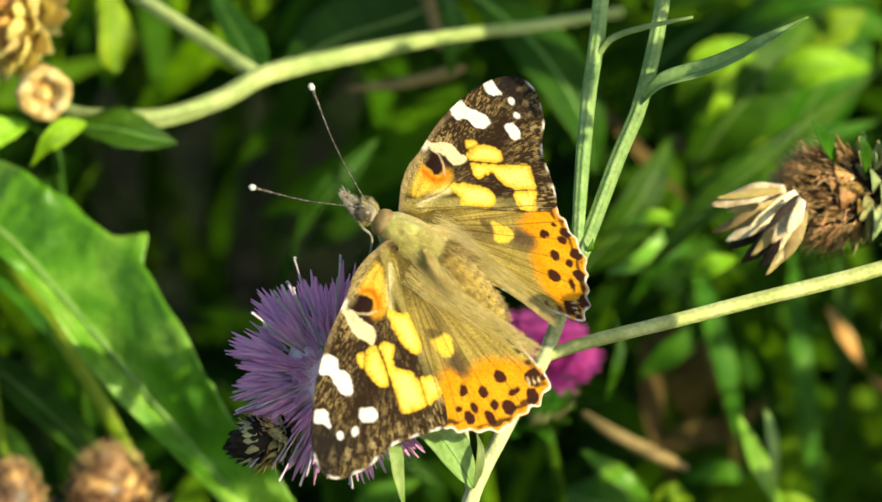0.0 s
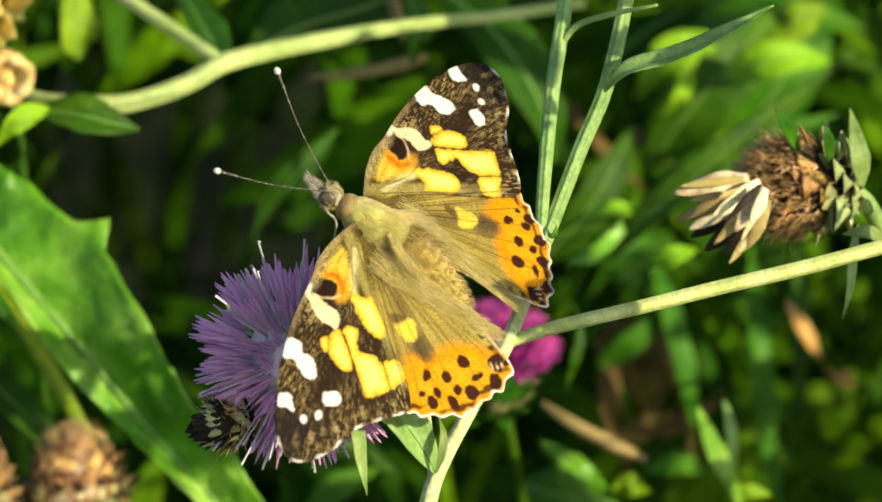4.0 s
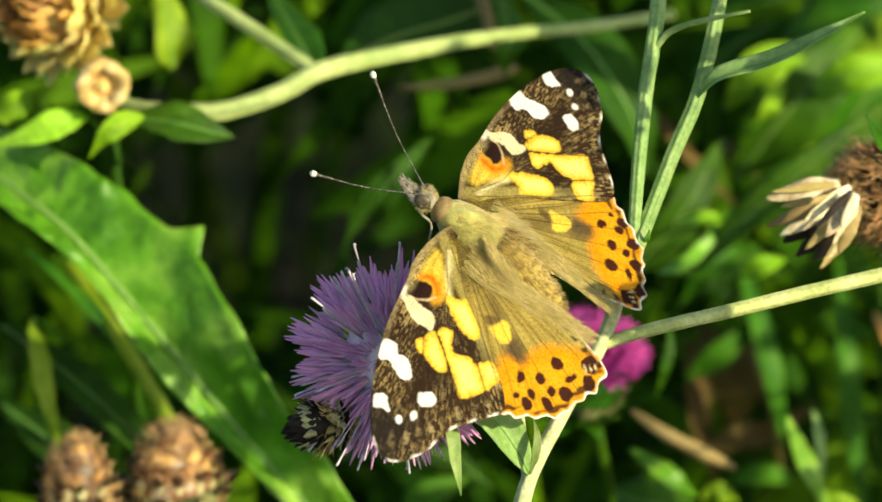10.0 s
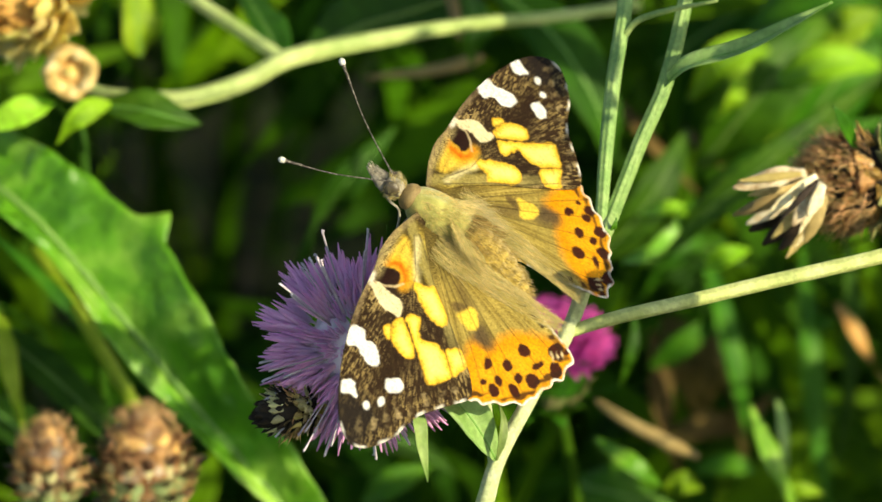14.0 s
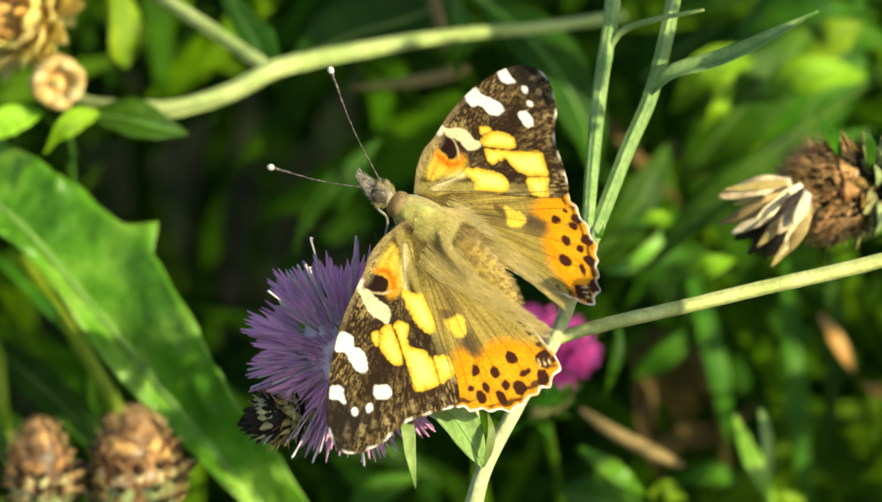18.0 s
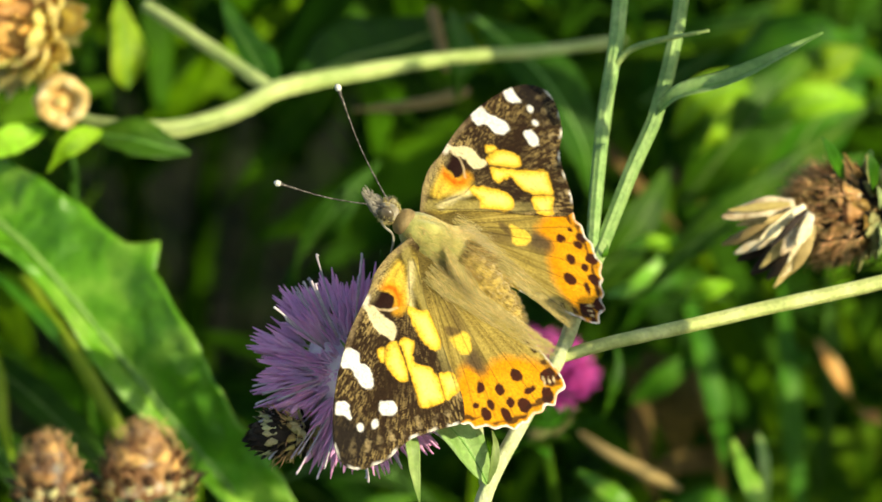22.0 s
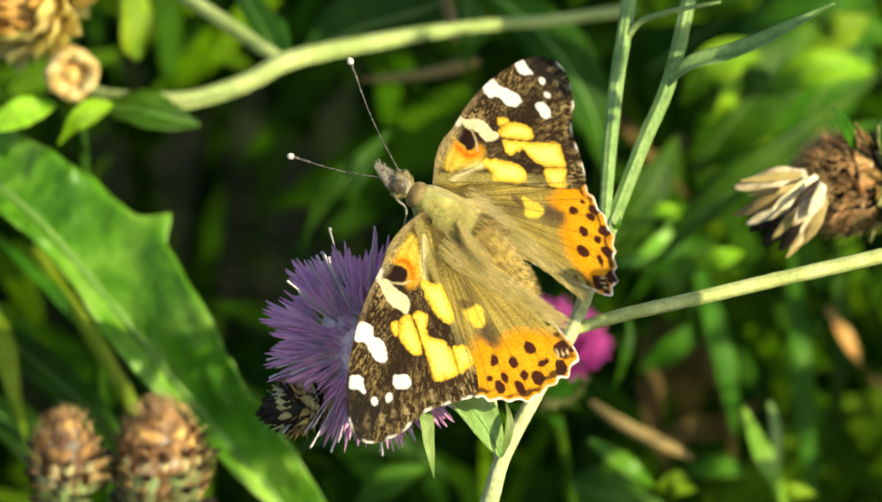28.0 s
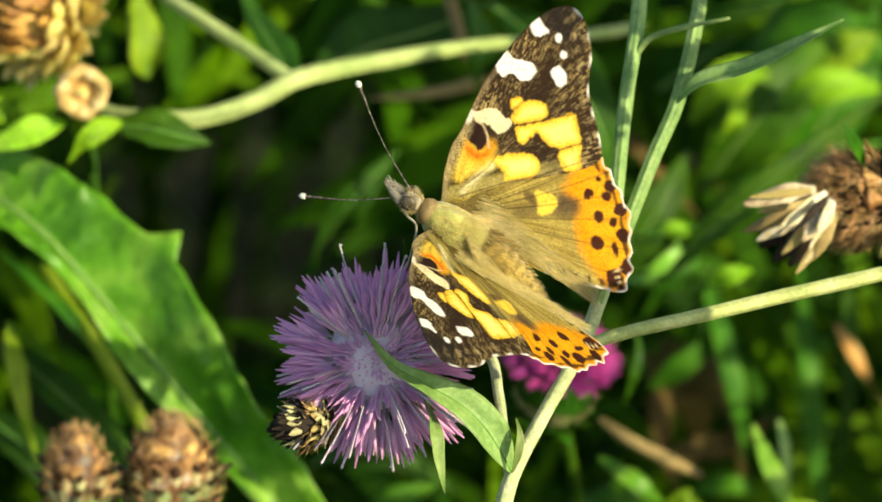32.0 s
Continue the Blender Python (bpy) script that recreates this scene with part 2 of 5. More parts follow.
# ---- mesh tools ----
def part(name, bm, mat, parent=None, label=""):
    me = bpy.data.meshes.new(name)
    if isinstance(bm, bmesh.types.BMesh):
        bm.to_mesh(me)
        bm.free()
    else:
        me.from_pydata(*bm)
    me.materials.append(mat)
    me.polygons.foreach_set("use_smooth", [True] * len(me.polygons))
    ob = new(name, me)
    ob.parent = parent
    return tagged(ob, label)


def share(name, mesh, parent, m):
    """Another object on the same mesh."""
    o = new(name, mesh)
    o.parent, o.matrix_basis = parent, m
    return o


def empty(name, m, label, category, group="", kind=""):
    ob = new(name)
    ob.matrix_basis = m
    ob.empty_display_size = 0.005
    return tagged(ob, label, category, group, kind)


def spline(points, count):
    """Points along a smooth curve through the given ones."""
    pts = [Vector(q) for q in points]
    if len(pts) == 2:
        return [pts[0].lerp(pts[1], k / (count - 1)) for k in range(count)]
    pts = [2 * pts[0] - pts[1], *pts, 2 * pts[-1] - pts[-2]]
    spans, out = len(pts) - 3, []
    for k in range(count):
        s = k / (count - 1) * spans
        i = min(int(s), spans - 1)
        f, (a, b, c, d) = s - i, pts[i:i + 4]
        out.append(0.5 * (2 * b + (c - a) * f + (2 * a - 5 * b + 4 * c - d) * f * f + (3 * b - a - 3 * c + d) * f ** 3))
    return out


def along(values, f):
    s = f * (len(values) - 1)
    i = min(int(s), len(values) - 2)
    return values[i] + (values[i + 1] - values[i]) * (s - i)


def frames(line, hint=None):
    """A side and a top direction at each point of a line, carried along without twist."""
    t = [(line[min(k + 1, len(line) - 1)] - line[max(k - 1, 0)]).normalized() for k in range(len(line))]
    side = t[0].cross(hint if hint is not None else (Vector((0.3, 0.2, 1)) if abs(t[0].z) < 0.9 else Vector((1, 0, 0)))).normalized()
    out = []
    for d in t:
        side = (side - d * side.dot(d)).normalized()
        out.append((side, side.cross(d), d))
    return out


def tube(points, radii, sides=10, count=24, ridge=0.0, rough=0.0, seed=0):
    """A closed, tapered stalk. ridge: depth of its furrows; rough: unevenness."""
    rnd = random.Random(seed)
    line = spline(points, count)
    verts, faces = [], []
    for k, (q, (a, b, _)) in enumerate(zip(line, frames(line))):
        r = along(radii, k / (count - 1))
        for j in range(sides):
            g = 2 * math.pi * j / sides
            rr = r * (1 - ridge * (0.5 - 0.5 * math.cos(7 * g))) * (1 + rough * rnd.uniform(-1, 1))
            verts.append(q + a * (rr * math.cos(g)) + b * (rr * math.sin(g)))
    for k in range(count - 1):
        for j in range(sides):
            jj = (j + 1) % sides
            faces.append((k * sides + j, k * sides + jj, (k + 1) * sides + jj, (k + 1) * sides + j))
    faces.append(tuple(range(sides))[::-1])
    faces.append(tuple((count - 1) * sides + j for j in range(sides)))
    return [tuple(v) for v in verts], [], faces


def joined(*lumps):
    verts, faces = [], []
    for v, _, f in lumps:
        n = len(verts)
        verts += v
        faces += [tuple(i + n for i in g) for g in f]
    return verts, [], faces


def blade(points, width, facing, fold=0.25, wave=0.0, teeth=0.0, thick=0.25, count=34, across=9, lop=(1.0, 1.0), shape=(0.12, 0.75, 1.0, 0.85, 0.5, 0.04), seed=0, twist=None, spur=None, dents=0.0):
    """A leaf blade along points: its widths follow shape, its halves fold up, its edge waves and may have teeth.
    twist: the way it faces past its middle; spur: one large tooth (place, size); dents: how blistered it is."""
    rnd = random.Random(seed)
    line = spline(points, count)
    ph = [rnd.uniform(0, 6.3) for _ in range(4)]
    top, under = [], []
    hint = facing.normalized()
    for k, q in enumerate(line):
        f = k / (count - 1)
        if twist is not None:
            g = min(1, max(0, (f - 0.40) / 0.22))
            hint = facing.normalized().lerp(twist.normalized(), g * g * (3 - 2 * g)).normalized()
        d = (line[min(k + 1, count - 1)] - line[max(k - 1, 0)]).normalized()
        side = d.cross(hint).normalized()
        nrm = side.cross(d)
        half = width * along(shape, f) / 2
        for j in range(across):
            s = 2 * j / (across - 1) - 1
            tooth = (1 + teeth * (abs(s) > 0.9) * max(0, math.sin(f * 30 + ph[0] + 2 * s)) ** 3) * (along(lop, f) if s > 0 else 1)
            if spur and s < -0.8:
                tooth += spur[1] * max(0, 1 - abs(f - spur[0] + 0.012) / 0.022) * (abs(s) - 0.8) * 5
            lift = fold * abs(s) * half + wave * half * abs(s) * math.sin(9 * f + ph[1] + s) + 0.05 * half * math.sin(26 * f + 5 * abs(s) + ph[2]) * abs(s)
            if dents:
                lift += dents * half * noise.noise(Vector((f * 26, s * 3.2, ph[3]))) + 0.5 * dents * half * noise.noise(Vector((f * 60, s * 7, ph[3])))
            v = q + side * (half * s * tooth) + nrm * lift
            top.append(v)
            under.append(v - nrm * (thick * MM * (1.25 - abs(s))))
    n = len(top)
    verts, faces = [tuple(v) for v in top + under], []
    for k in range(count - 1):
        for j in range(across - 1):
            a = k * across + j
            faces.append((a, a + across, a + across + 1, a + 1))
            faces.append((n + a, n + a + 1, n + a + across + 1, n + a + across))
        for j in (0, across - 1):
            a = k * across + j
            g = (a, a + across, n + a + across, n + a)
            faces.append(g[::-1] if j == 0 else g)
    faces.append(tuple(range(across)) + tuple(n + j for j in reversed(range(across))))
    last = (count - 1) * across
    faces.append(tuple(last + j for j in reversed(range(across))) + tuple(n + last + j for j in range(across)))
    return verts, [], faces


def rooted(p, lean=0.06, seed=0, back=0.0):
    """Points of a stalk from p down to the soil."""
    rnd = random.Random(seed)
    h = max(p.z, 0.02)
    foot = Vector((p.x + rnd.uniform(-lean, lean) * h, p.y + rnd.uniform(0.2, 1.6) * lean * h + back * h, -0.01))
    return [p, p.lerp(foot, 0.45) + Vector((rnd.uniform(-0.02, 0.02), rnd.uniform(-0.01, 0.02), 0)) * h, foot]


def leaf(name, points, width, facing, mat, label, rib=True, rib_size=0.035, parent=None, **how):
    """A leaf: its blade and, raised on it, its midrib. With a parent it is a part of that plant."""
    form = blade(points, width, facing, **how)
    ob = part("leaf", form, mat, parent, label) if parent else empty(name, Matrix(), label, "leaf")
    if not parent:
        part("blade", form, mat, ob)
        part("stalk", tube(rooted(points[0], 0.1, how.get("seed", 1), 1.25), [0.22 * MM, 0.26 * MM, 0.3 * MM], 6, 14), LEAF_SHADED, ob, "thin dark green stalk")
    if rib:
        hint = facing.normalized()
        part("midrib", tube([p + hint * (0.006 * width) for p in spline(points, 7)], [width * rib_size, width * rib_size * 0.8, width * 0.006], 6, 26), MIDRIB, ob, "paler raised midrib")
    return ob


# ---- ground ----
def ground():
    verts, faces, n = [], [], 60
    radii = [0.02 * 1.28 ** k for k in range(48)]
    rnd = random.Random(3)
    verts.append((0, 0.6, 0))
    for r in radii:
        for j in range(n):
            g = 2 * math.pi * j / n
            x, y = r * math.cos(g), 0.6 + r * math.sin(g)
            z = 0.03 * noise.noise(Vector((x * 5, y * 5, 0))) * min(1, r * 3) if r < 30 else 0
            verts.append((x, y, z))
    for j in range(n):
        faces.append((0, 1 + j, 1 + (j + 1) % n))
    for k in range(len(radii) - 1):
        for j in range(n):
            a, b = 1 + k * n + j, 1 + k * n + (j + 1) % n
            faces.append((a, a + n, b + n, b))
    tagged(part("ground", (verts, [], faces), SOIL), "soil with plant litter, darkened for the shade under the meadow", "ground", kind="structure")


ground()


# ---- the butterfly ----
def curve2(points, per=6):
    """A closed smooth outline through points in the plane."""
    p, out = np.array(points, float), []
    n = len(p)
    for i in range(n):
        a, b, c, d = p[i - 1], p[i], p[(i + 1) % n], p[(i + 2) % n]
        for k in range(per):
            f = k / per
            out.append(0.5 * (2 * b + (c - a) * f + (2 * a - 5 * b + 4 * c - d) * f * f + (3 * b - a - 3 * c + d) * f ** 3))
    return np.array(out)


def outline_distance(pts, poly):
    """Distance of points to a closed outline, negative inside, and the nearest places on it."""
    a, b = poly, np.roll(poly, -1, 0)
    best, near, inside = np.full(len(pts), 1e9), np.zeros_like(pts), np.zeros(len(pts), bool)
    for p, q in zip(a, b):
        d = q - p
        h = np.clip(((pts - p) @ d) / max(d @ d, 1e-12), 0, 1)
        c = p + h[:, None] * d
        r = np.linalg.norm(pts - c, axis=1)
        m = r < best
        best[m], near[m] = r[m], c[m]
        cross = (p[1] > pts[:, 1]) != (q[1] > pts[:, 1])
        with np.errstate(divide="ignore", invalid="ignore"):
            x = (q[0] - p[0]) * (pts[:, 1] - p[1]) / (q[1] - p[1] + 1e-12) + p[0]
        inside ^= cross & (pts[:, 0] < x)
    return np.where(inside, -best, best), near


def ripple(pts, scale, seed):
    """A soft random field over the wing, between about -1 and 1."""
    rnd = np.random.RandomState(seed)
    out = np.zeros(len(pts))
    for k in range(10):
        g, f = rnd.uniform(0, 6.28), scale * rnd.uniform(0.6, 1.7)
        out += np.sin(f * (pts[:, 0] * math.cos(g) + pts[:, 1] * math.sin(g)) + rnd.uniform(0, 6.28))
    return out / 4


FORE = [(7.6, 0.2), (8.7, 3.1), (9.5, 6.0), (9.9, 9.5), (9.6, 13.0), (9.4, 19.6), (8.6, 25.4), (7.2, 31.0), (5.4, 35.4), (3.6, 37.7), (1.8, 38.4), (0.1, 37.5), (-1.4, 35.5),
        (-2.7, 33.1), (-3.4, 30.3), (-4.3, 28.0), (-5.9, 25.6), (-7.5, 23.4), (-8.9, 21.4), (-9.0, 19.6), (-7.0, 16.8), (-2.6, 12.6), (2.4, 7.7), (5.6, 3.0), (6.4, 0.2)]
HIND = [(6.3, 2.2), (2.0, 10.6), (-4.2, 17.1), (-8.7, 20.8), (-10.2, 20.0), (-11.2, 20.0), (-12.4, 18.5), (-13.6, 18.1), (-14.6, 16.7), (-16.0, 16.0), (-16.5, 14.4), (-17.2, 13.6),
        (-17.3, 12.2), (-18.2, 10.9), (-18.3, 9.6), (-19.3, 8.6), (-19.0, 6.8), (-19.5, 5.2), (-18.2, 4.0), (-16.6, 3.4), (-11.6, 1.5), (-7.3, 0.6), (-3.1, 0.4), (2.5, 0.4)]
BAR = [(8.9, 22.8), (7.4, 22.0), (6.3, 23.3), (5.0, 23.0), (3.9, 24.0), (3.5, 25.5), (4.3, 26.2), (5.9, 25.8), (7.2, 25.2), (8.35, 25.7), (8.9, 24.2)]
APICAL = [(6.7, 30.8), (5.5, 30.0), (4.7, 30.7), (4.1, 31.8), (5.1, 32.1), (6.2, 32.6), (6.7, 31.5)]
DOT = [(1.7, 26.6), (0.2, 25.3), (-0.8, 26.3), (-0.2, 27.6), (0.9, 28.1)]
CREAM = [(10.0, 14.5), (9.0, 14.7), (8.1, 14.2), (6.5, 14.6), (4.8, 14.4), (4.0, 15.6), (3.9, 17.0), (5.3, 17.1), (6.5, 17.3), (7.6, 16.6), (8.8, 15.6)]
YELLOW = [[(4.0, 18.0), (3.5, 17.0), (3.0, 17.2), (1.6, 18.5), (0.45, 19.7), (-0.15, 21.0), (0.9, 21.8), (2.3, 21.4), (3.3, 20.4)],
          [(3.0, 16.5), (2.3, 15.3), (1.2, 15.2), (0.7, 16.7), (0.1, 17.8), (-1.5, 17.2), (-3.1, 17.2), (-4.7, 18.8), (-5.7, 19.9), (-4.5, 21.8), (-3.5, 23.1), (-2.2, 21.8), (-0.8, 20.3), (0.4, 19.0), (1.9, 17.5)],
          [(-3.7, 16.8), (-5.2, 15.2), (-6.9, 16.4), (-6.6, 17.6), (-6.2, 19.0), (-5.9, 19.5), (-4.8, 18.4)], [(5.0, 19.7), (4.3, 18.8), (3.5, 20.4), (4.1, 20.8)],
          [(4.1, 10.6), (2.3, 10.1), (1.5, 9.2), (0.0, 10.4), (-1.5, 11.6), (-2.1, 13.2), (-1.2, 14.1), (0.1, 14.1), (1.7, 13.1), (3.1, 11.9)]]
PUPIL = [(9.3, 13.2), (8.6, 11.6), (7.4, 10.8), (6.1, 11.0), (5.8, 12.4), (6.5, 13.6), (7.9, 14.0)]
FLAME = [(8.7, 11.3), (8.0, 9.3), (6.1, 8.8), (4.7, 10.5), (4.8, 12.4), (5.6, 12.8), (6.0, 11.1), (7.3, 10.7)]
GOLD = [(8.8, 2.6), (9.8, 7.6), (9.4, 11.7), (6.0, 10.0), (4.8, 12.0), (3.2, 10.4), (0.6, 8.6), (5.6, 3.0)]
WEDGE = [(8.2, 5.5), (8.5, 9.5), (7.6, 11.4), (5.2, 11.2), (4.8, 9.6), (6.6, 5.6)]
CELL = [(5.2, 3.6), (7.2, 8.6), (4.9, 10.6), (3.6, 9.3), (4.6, 5.6)]
H_YELLOW = [(-2.9, 10.1), (-4.0, 8.0), (-5.0, 7.8), (-5.9, 9.0), (-6.1, 10.4), (-5.1, 11.1), (-3.8, 10.7)]
SMUDGE = [(-5.8, 11.9), (-8.2, 12.2), (-8.8, 10.6), (-6.6, 9.2)]
NOTCH = [(-1.6, 9.0), (-3.0, 8.2), (-3.9, 8.4), (-3.2, 9.6), (-2.4, 9.9)]
ORANGE = [(-6.0, 12.8), (-8.4, 22.0), (-14.6, 18.6), (-19.0, 15.0), (-21.0, 7.5), (-19.0, 3.0), (-15.0, 4.4), (-12.4, 5.6), (-9.9, 8.0), (-8.7, 10.6)]
# dark spots of the hindwing: place, half sizes, lean in degrees
SPOTS = [(-9.3, 14.0, 0.6, 0.95, 20), (-11.8, 12.1, 0.75, 0.85, 10), (-12.9, 8.6, 0.95, 0.95, 0), (-15.4, 9.2, 0.42, 1.15, -30), (-11.6, 15.2, 0.65, 0.75, 40), (-13.9, 12.7, 0.6, 0.75, 0),
         (-15.7, 11.7, 1.0, 1.05, 0), (-9.9, 16.8, 0.4, 0.45, 0), (-11.6, 16.9, 0.8, 0.95, 30), (-14.1, 14.8, 0.85, 1.05, 30), (-16.8, 5.6, 1.15, 1.3, 20), (-17.8, 8.1, 0.95, 1.35, 10), (-18.0, 4.7, 0.5, 0.6, 0)]
# veins: the forewing's bold ones, and where the hindwing's fine ones end
F_VEINS = [[(3.6, 16.0), (3.2, 16.9), (0.45, 19.3), (-3.4, 23.1), (-4.6, 24.8)], [(-2.4, 16.0), (-3.4, 17.0), (-5.8, 19.8), (-7.4, 21.6)], [(6.4, 17.6), (4.6, 22.6), (2.6, 28.6), (-0.6, 35.6)], [(4.6, 18.0), (3.3, 21.2), (0.6, 26.2), (-3.0, 31.0)],
           [(6.8, 4.0), (4.3, 9.2), (3.9, 12.2), (3.6, 16.0)], [(6.2, 3.4), (1.6, 8.6), (-2.6, 12.6), (-6.6, 17.2)], [(8.0, 3.4), (8.9, 8.0), (9.0, 12.6), (8.4, 19.0), (7.6, 25.6)]]
H_TIPS = [(-9.4, 20.4), (-10.7, 18.6), (-12.9, 16.6), (-15.2, 14.2), (-16.9, 10.2), (-17.9, 6.4), (-14.6, 2.6)]


def wing_colours(pts, edge, fore, left):
    """The colours at each place of a wing (mm forward, mm outward): its scales, with some shade painted in."""
    soft = lambda d, s: np.clip(0.5 - d / s, 0, 1)[:, None]
    rng = np.random.RandomState(17 + fore)
    wob = 0.10 * ripple(pts, 3.2, 5 + fore) + 0.06 * ripple(pts, 9, 8)
    inside = lambda poly: outline_distance(pts, curve2(poly, 4))[0] + wob

    def spot(x, y, a, b, lean=0):
        g = radians(lean)
        dx, dy = pts[:, 0] - x, pts[:, 1] - y
        dx, dy = dx * math.cos(g) + dy * math.sin(g), dy * math.cos(g) - dx * math.sin(g)
        return (np.hypot(dx / a, dy / b) - 1) * min(a, b) + 0.8 * wob
    lay = lambda c, f, col: c * (1 - f) + np.array(col) * f
    root = np.array((7.0, 3.0) if fore else (5.0, 2.0))
    if not left:
        pts = pts / ((1.0, 1.035) if fore else (1.03, 1.055))
    ray = np.arctan2(pts[:, 1] - root[1], pts[:, 0] - root[0])
    far = np.linalg.norm(pts - root, axis=1)
    table = rng.rand(997)
    cell = table[(np.floor(ray * 64 + 0.6 * ripple(pts, 0.7, 4)).astype(int) * 131 + np.floor(far * 0.9 + 3 * table[np.floor(ray * 150).astype(int) % 997]).astype(int) * 17) % 997]
    streak = np.clip(1.6 * cell - 0.75 + 0.5 * rng.rand(len(pts)) + 0.3 * ripple(pts, 1.2, 31), 0, 1)[:, None]
    fine = table[np.floor(ray * 140).astype(int) % 997] * 0.6 + table[np.floor(ray * 61 + 7).astype(int) % 997] * 0.4
    lines = np.clip(1.8 * fine - 0.5 + 0.25 * ripple(pts, 1.0, 37), 0, 1)[:, None]
    lane = np.floor(ray * 210 + 0.9 * ripple(pts, 0.8, 3)).astype(int)
    dashes = table[(lane * 131 + np.floor(far * 1.1 + 4 * table[lane % 997]).astype(int) * 17) % 997]
    wisp = np.clip(2.2 * dashes - 1.35 + 0.5 * ripple(pts, 0.9, 53) + 0.3 * ripple(pts, 4.0, 54), 0, 1)[:, None]
    c = np.tile(np.array((0.028, 0.013, 0.005)), (len(pts), 1))
    if fore:
        margin = soft(-edge - 3.8, 6.0)
        c = lay(c, (0.10 + 0.66 * margin) * wisp, (0.66, 0.48, 0.19))
        c = lay(c, 0.16 * margin * streak, (0.26, 0.17, 0.06))
        tip = soft(31.0 - pts[:, 1] + wob * 3, 3.0) * soft(-pts[:, 0] - 0.5, 4.0)
        c = lay(c, 0.85 * tip, (0.014, 0.010, 0.008))
        c = lay(c, soft(inside(GOLD), 1.6), (0.56, 0.42, 0.07))
        c = lay(c, 0.75 * lines * soft(inside(GOLD), 1.6), (0.16, 0.11, 0.015))
        c = lay(c, soft(inside(CELL), 0.6) * 0.8, (0.74, 0.60, 0.15))
        c = lay(c, 0.55 * lines * soft(far - 6.0, 4.0), (0.07, 0.05, 0.012))
        fold = (pts[:, 0] + 1.0) * 0.72 + (pts[:, 1] - 10.6) * 0.69
        c = lay(c, 0.8 * soft(np.abs(fold - 2.1) - 0.45 + wob, 0.6) * soft(pts[:, 1] - 14.5, 3.0), (0.03, 0.02, 0.008))
        c = lay(c, soft(np.abs(fold - 0.9) - 0.8 + wob, 0.5) * 0.9 * (1 - 0.4 * lines) * soft(pts[:, 1] - 15.5, 5.0), (0.38, 0.32, 0.11))
        c = lay(c, 0.9 * soft(inside(WEDGE), 0.8) * (1 - 0.35 * lines), (0.86, 0.58, 0.08))
        pale = np.array((-2.4, 6.2)) / np.hypot(2.4, 6.2)
        g = np.clip((pts - (6.2, 4.2)) @ pale, 0, 6.4)
        c = lay(c, 0.75 * (0.5 + 0.5 * lines) * soft(np.linalg.norm(pts - (6.2, 4.2) - g[:, None] * pale, axis=1) - 0.4 + wob, 0.7), (0.95, 0.84, 0.46))
        flame = inside(FLAME)
        c = lay(c, soft(flame - 0.2, 1.3), (0.88, 0.42, 0.03))
        c = lay(c, soft(flame + 0.5, 0.7) * soft(8.6 - pts[:, 1], 2.2), (0.80, 0.15, 0.006))
        c = lay(c, soft(spot(7.4, 13.6, 2.6, 1.5, -35), 0.9), (0.03, 0.014, 0.006))
        c = lay(c, soft(inside(PUPIL), 0.3), (0.022, 0.006, 0.003))
        for poly in YELLOW:
            d = inside(poly) - 0.12 + 0.14 * (fine - 0.5)
            c = lay(c, soft(d, 0.26), (0.92, 0.52, 0.04))
            c = lay(c, soft(d + 0.4, 0.9), (1.0, 0.75, 0.11))
            c = lay(c, 0.75 * soft(d + 0.9, 1.0), (1.0, 0.89, 0.33))
        for line in F_VEINS:
            r = np.full(len(pts), 1e9)
            for p, q in zip(line, line[1:]):
                p, d = np.array(p), np.array(q) - np.array(p)
                h = np.clip(((pts - p) @ d) / (d @ d), 0, 1)
                r = np.minimum(r, np.linalg.norm(pts - p - h[:, None] * d, axis=1))
            c = lay(c, 0.8 * soft(r - 0.07 + 0.3 * wob, 0.18), (0.05, 0.03, 0.01))
        rimline = outline_distance(pts, np.array([(8.67, 14.34), (7.24, 14.2), (6.0, 13.2), (5.2, 11.86), (5.3, 11.86), (6.1, 13.1), (7.24, 14.1)]))[0]
        c = lay(c, 0.75 * soft(rimline - 0.1, 0.22), (0.80, 0.62, 0.36))
        c = lay(c, soft(inside(CREAM), 0.25), (0.93, 0.80, 0.50))
        for poly in (BAR, APICAL, DOT):
            c = lay(c, soft(inside(poly), 0.22), (0.93, 0.92, 0.90))
        for x, y, a, b in ((2.5, 31.8, 0.52, 0.62), (1.0, 30.0, 0.5, 0.62)):
            c = lay(c, soft(spot(x, y, a, b), 0.2), (0.93, 0.92, 0.90))
        costa = soft(-(pts[:, 0] - 8.4), 0.9) * soft(pts[:, 1] - 13.5, 2.0)
        c = lay(c, 0.75 * costa * (1 - 0.6 * streak), (0.56, 0.45, 0.20))
        c = lay(c, 0.8 * costa * np.clip(2.2 * streak - 0.5, 0, 1), (0.05, 0.035, 0.015))
        rim = soft(-edge - 0.65 + wob, 0.4) * soft(-(pts[:, 0] - 7.0), 1.0) * soft(pts[:, 1] - 22.0, 3.0)
        c = lay(c, 0.8 * rim * (0.4 + 0.6 * streak), (0.30, 0.22, 0.12))
        c = lay(c, 0.9 * rim * soft(np.abs(pts[:, 1] - 14.2) - 1.0, 0.8), (0.84, 0.78, 0.66))
        for k in range(8):
            x, y = 2.2 - 1.3 * k, 35.4 - 1.75 * k - 0.03 * k * k
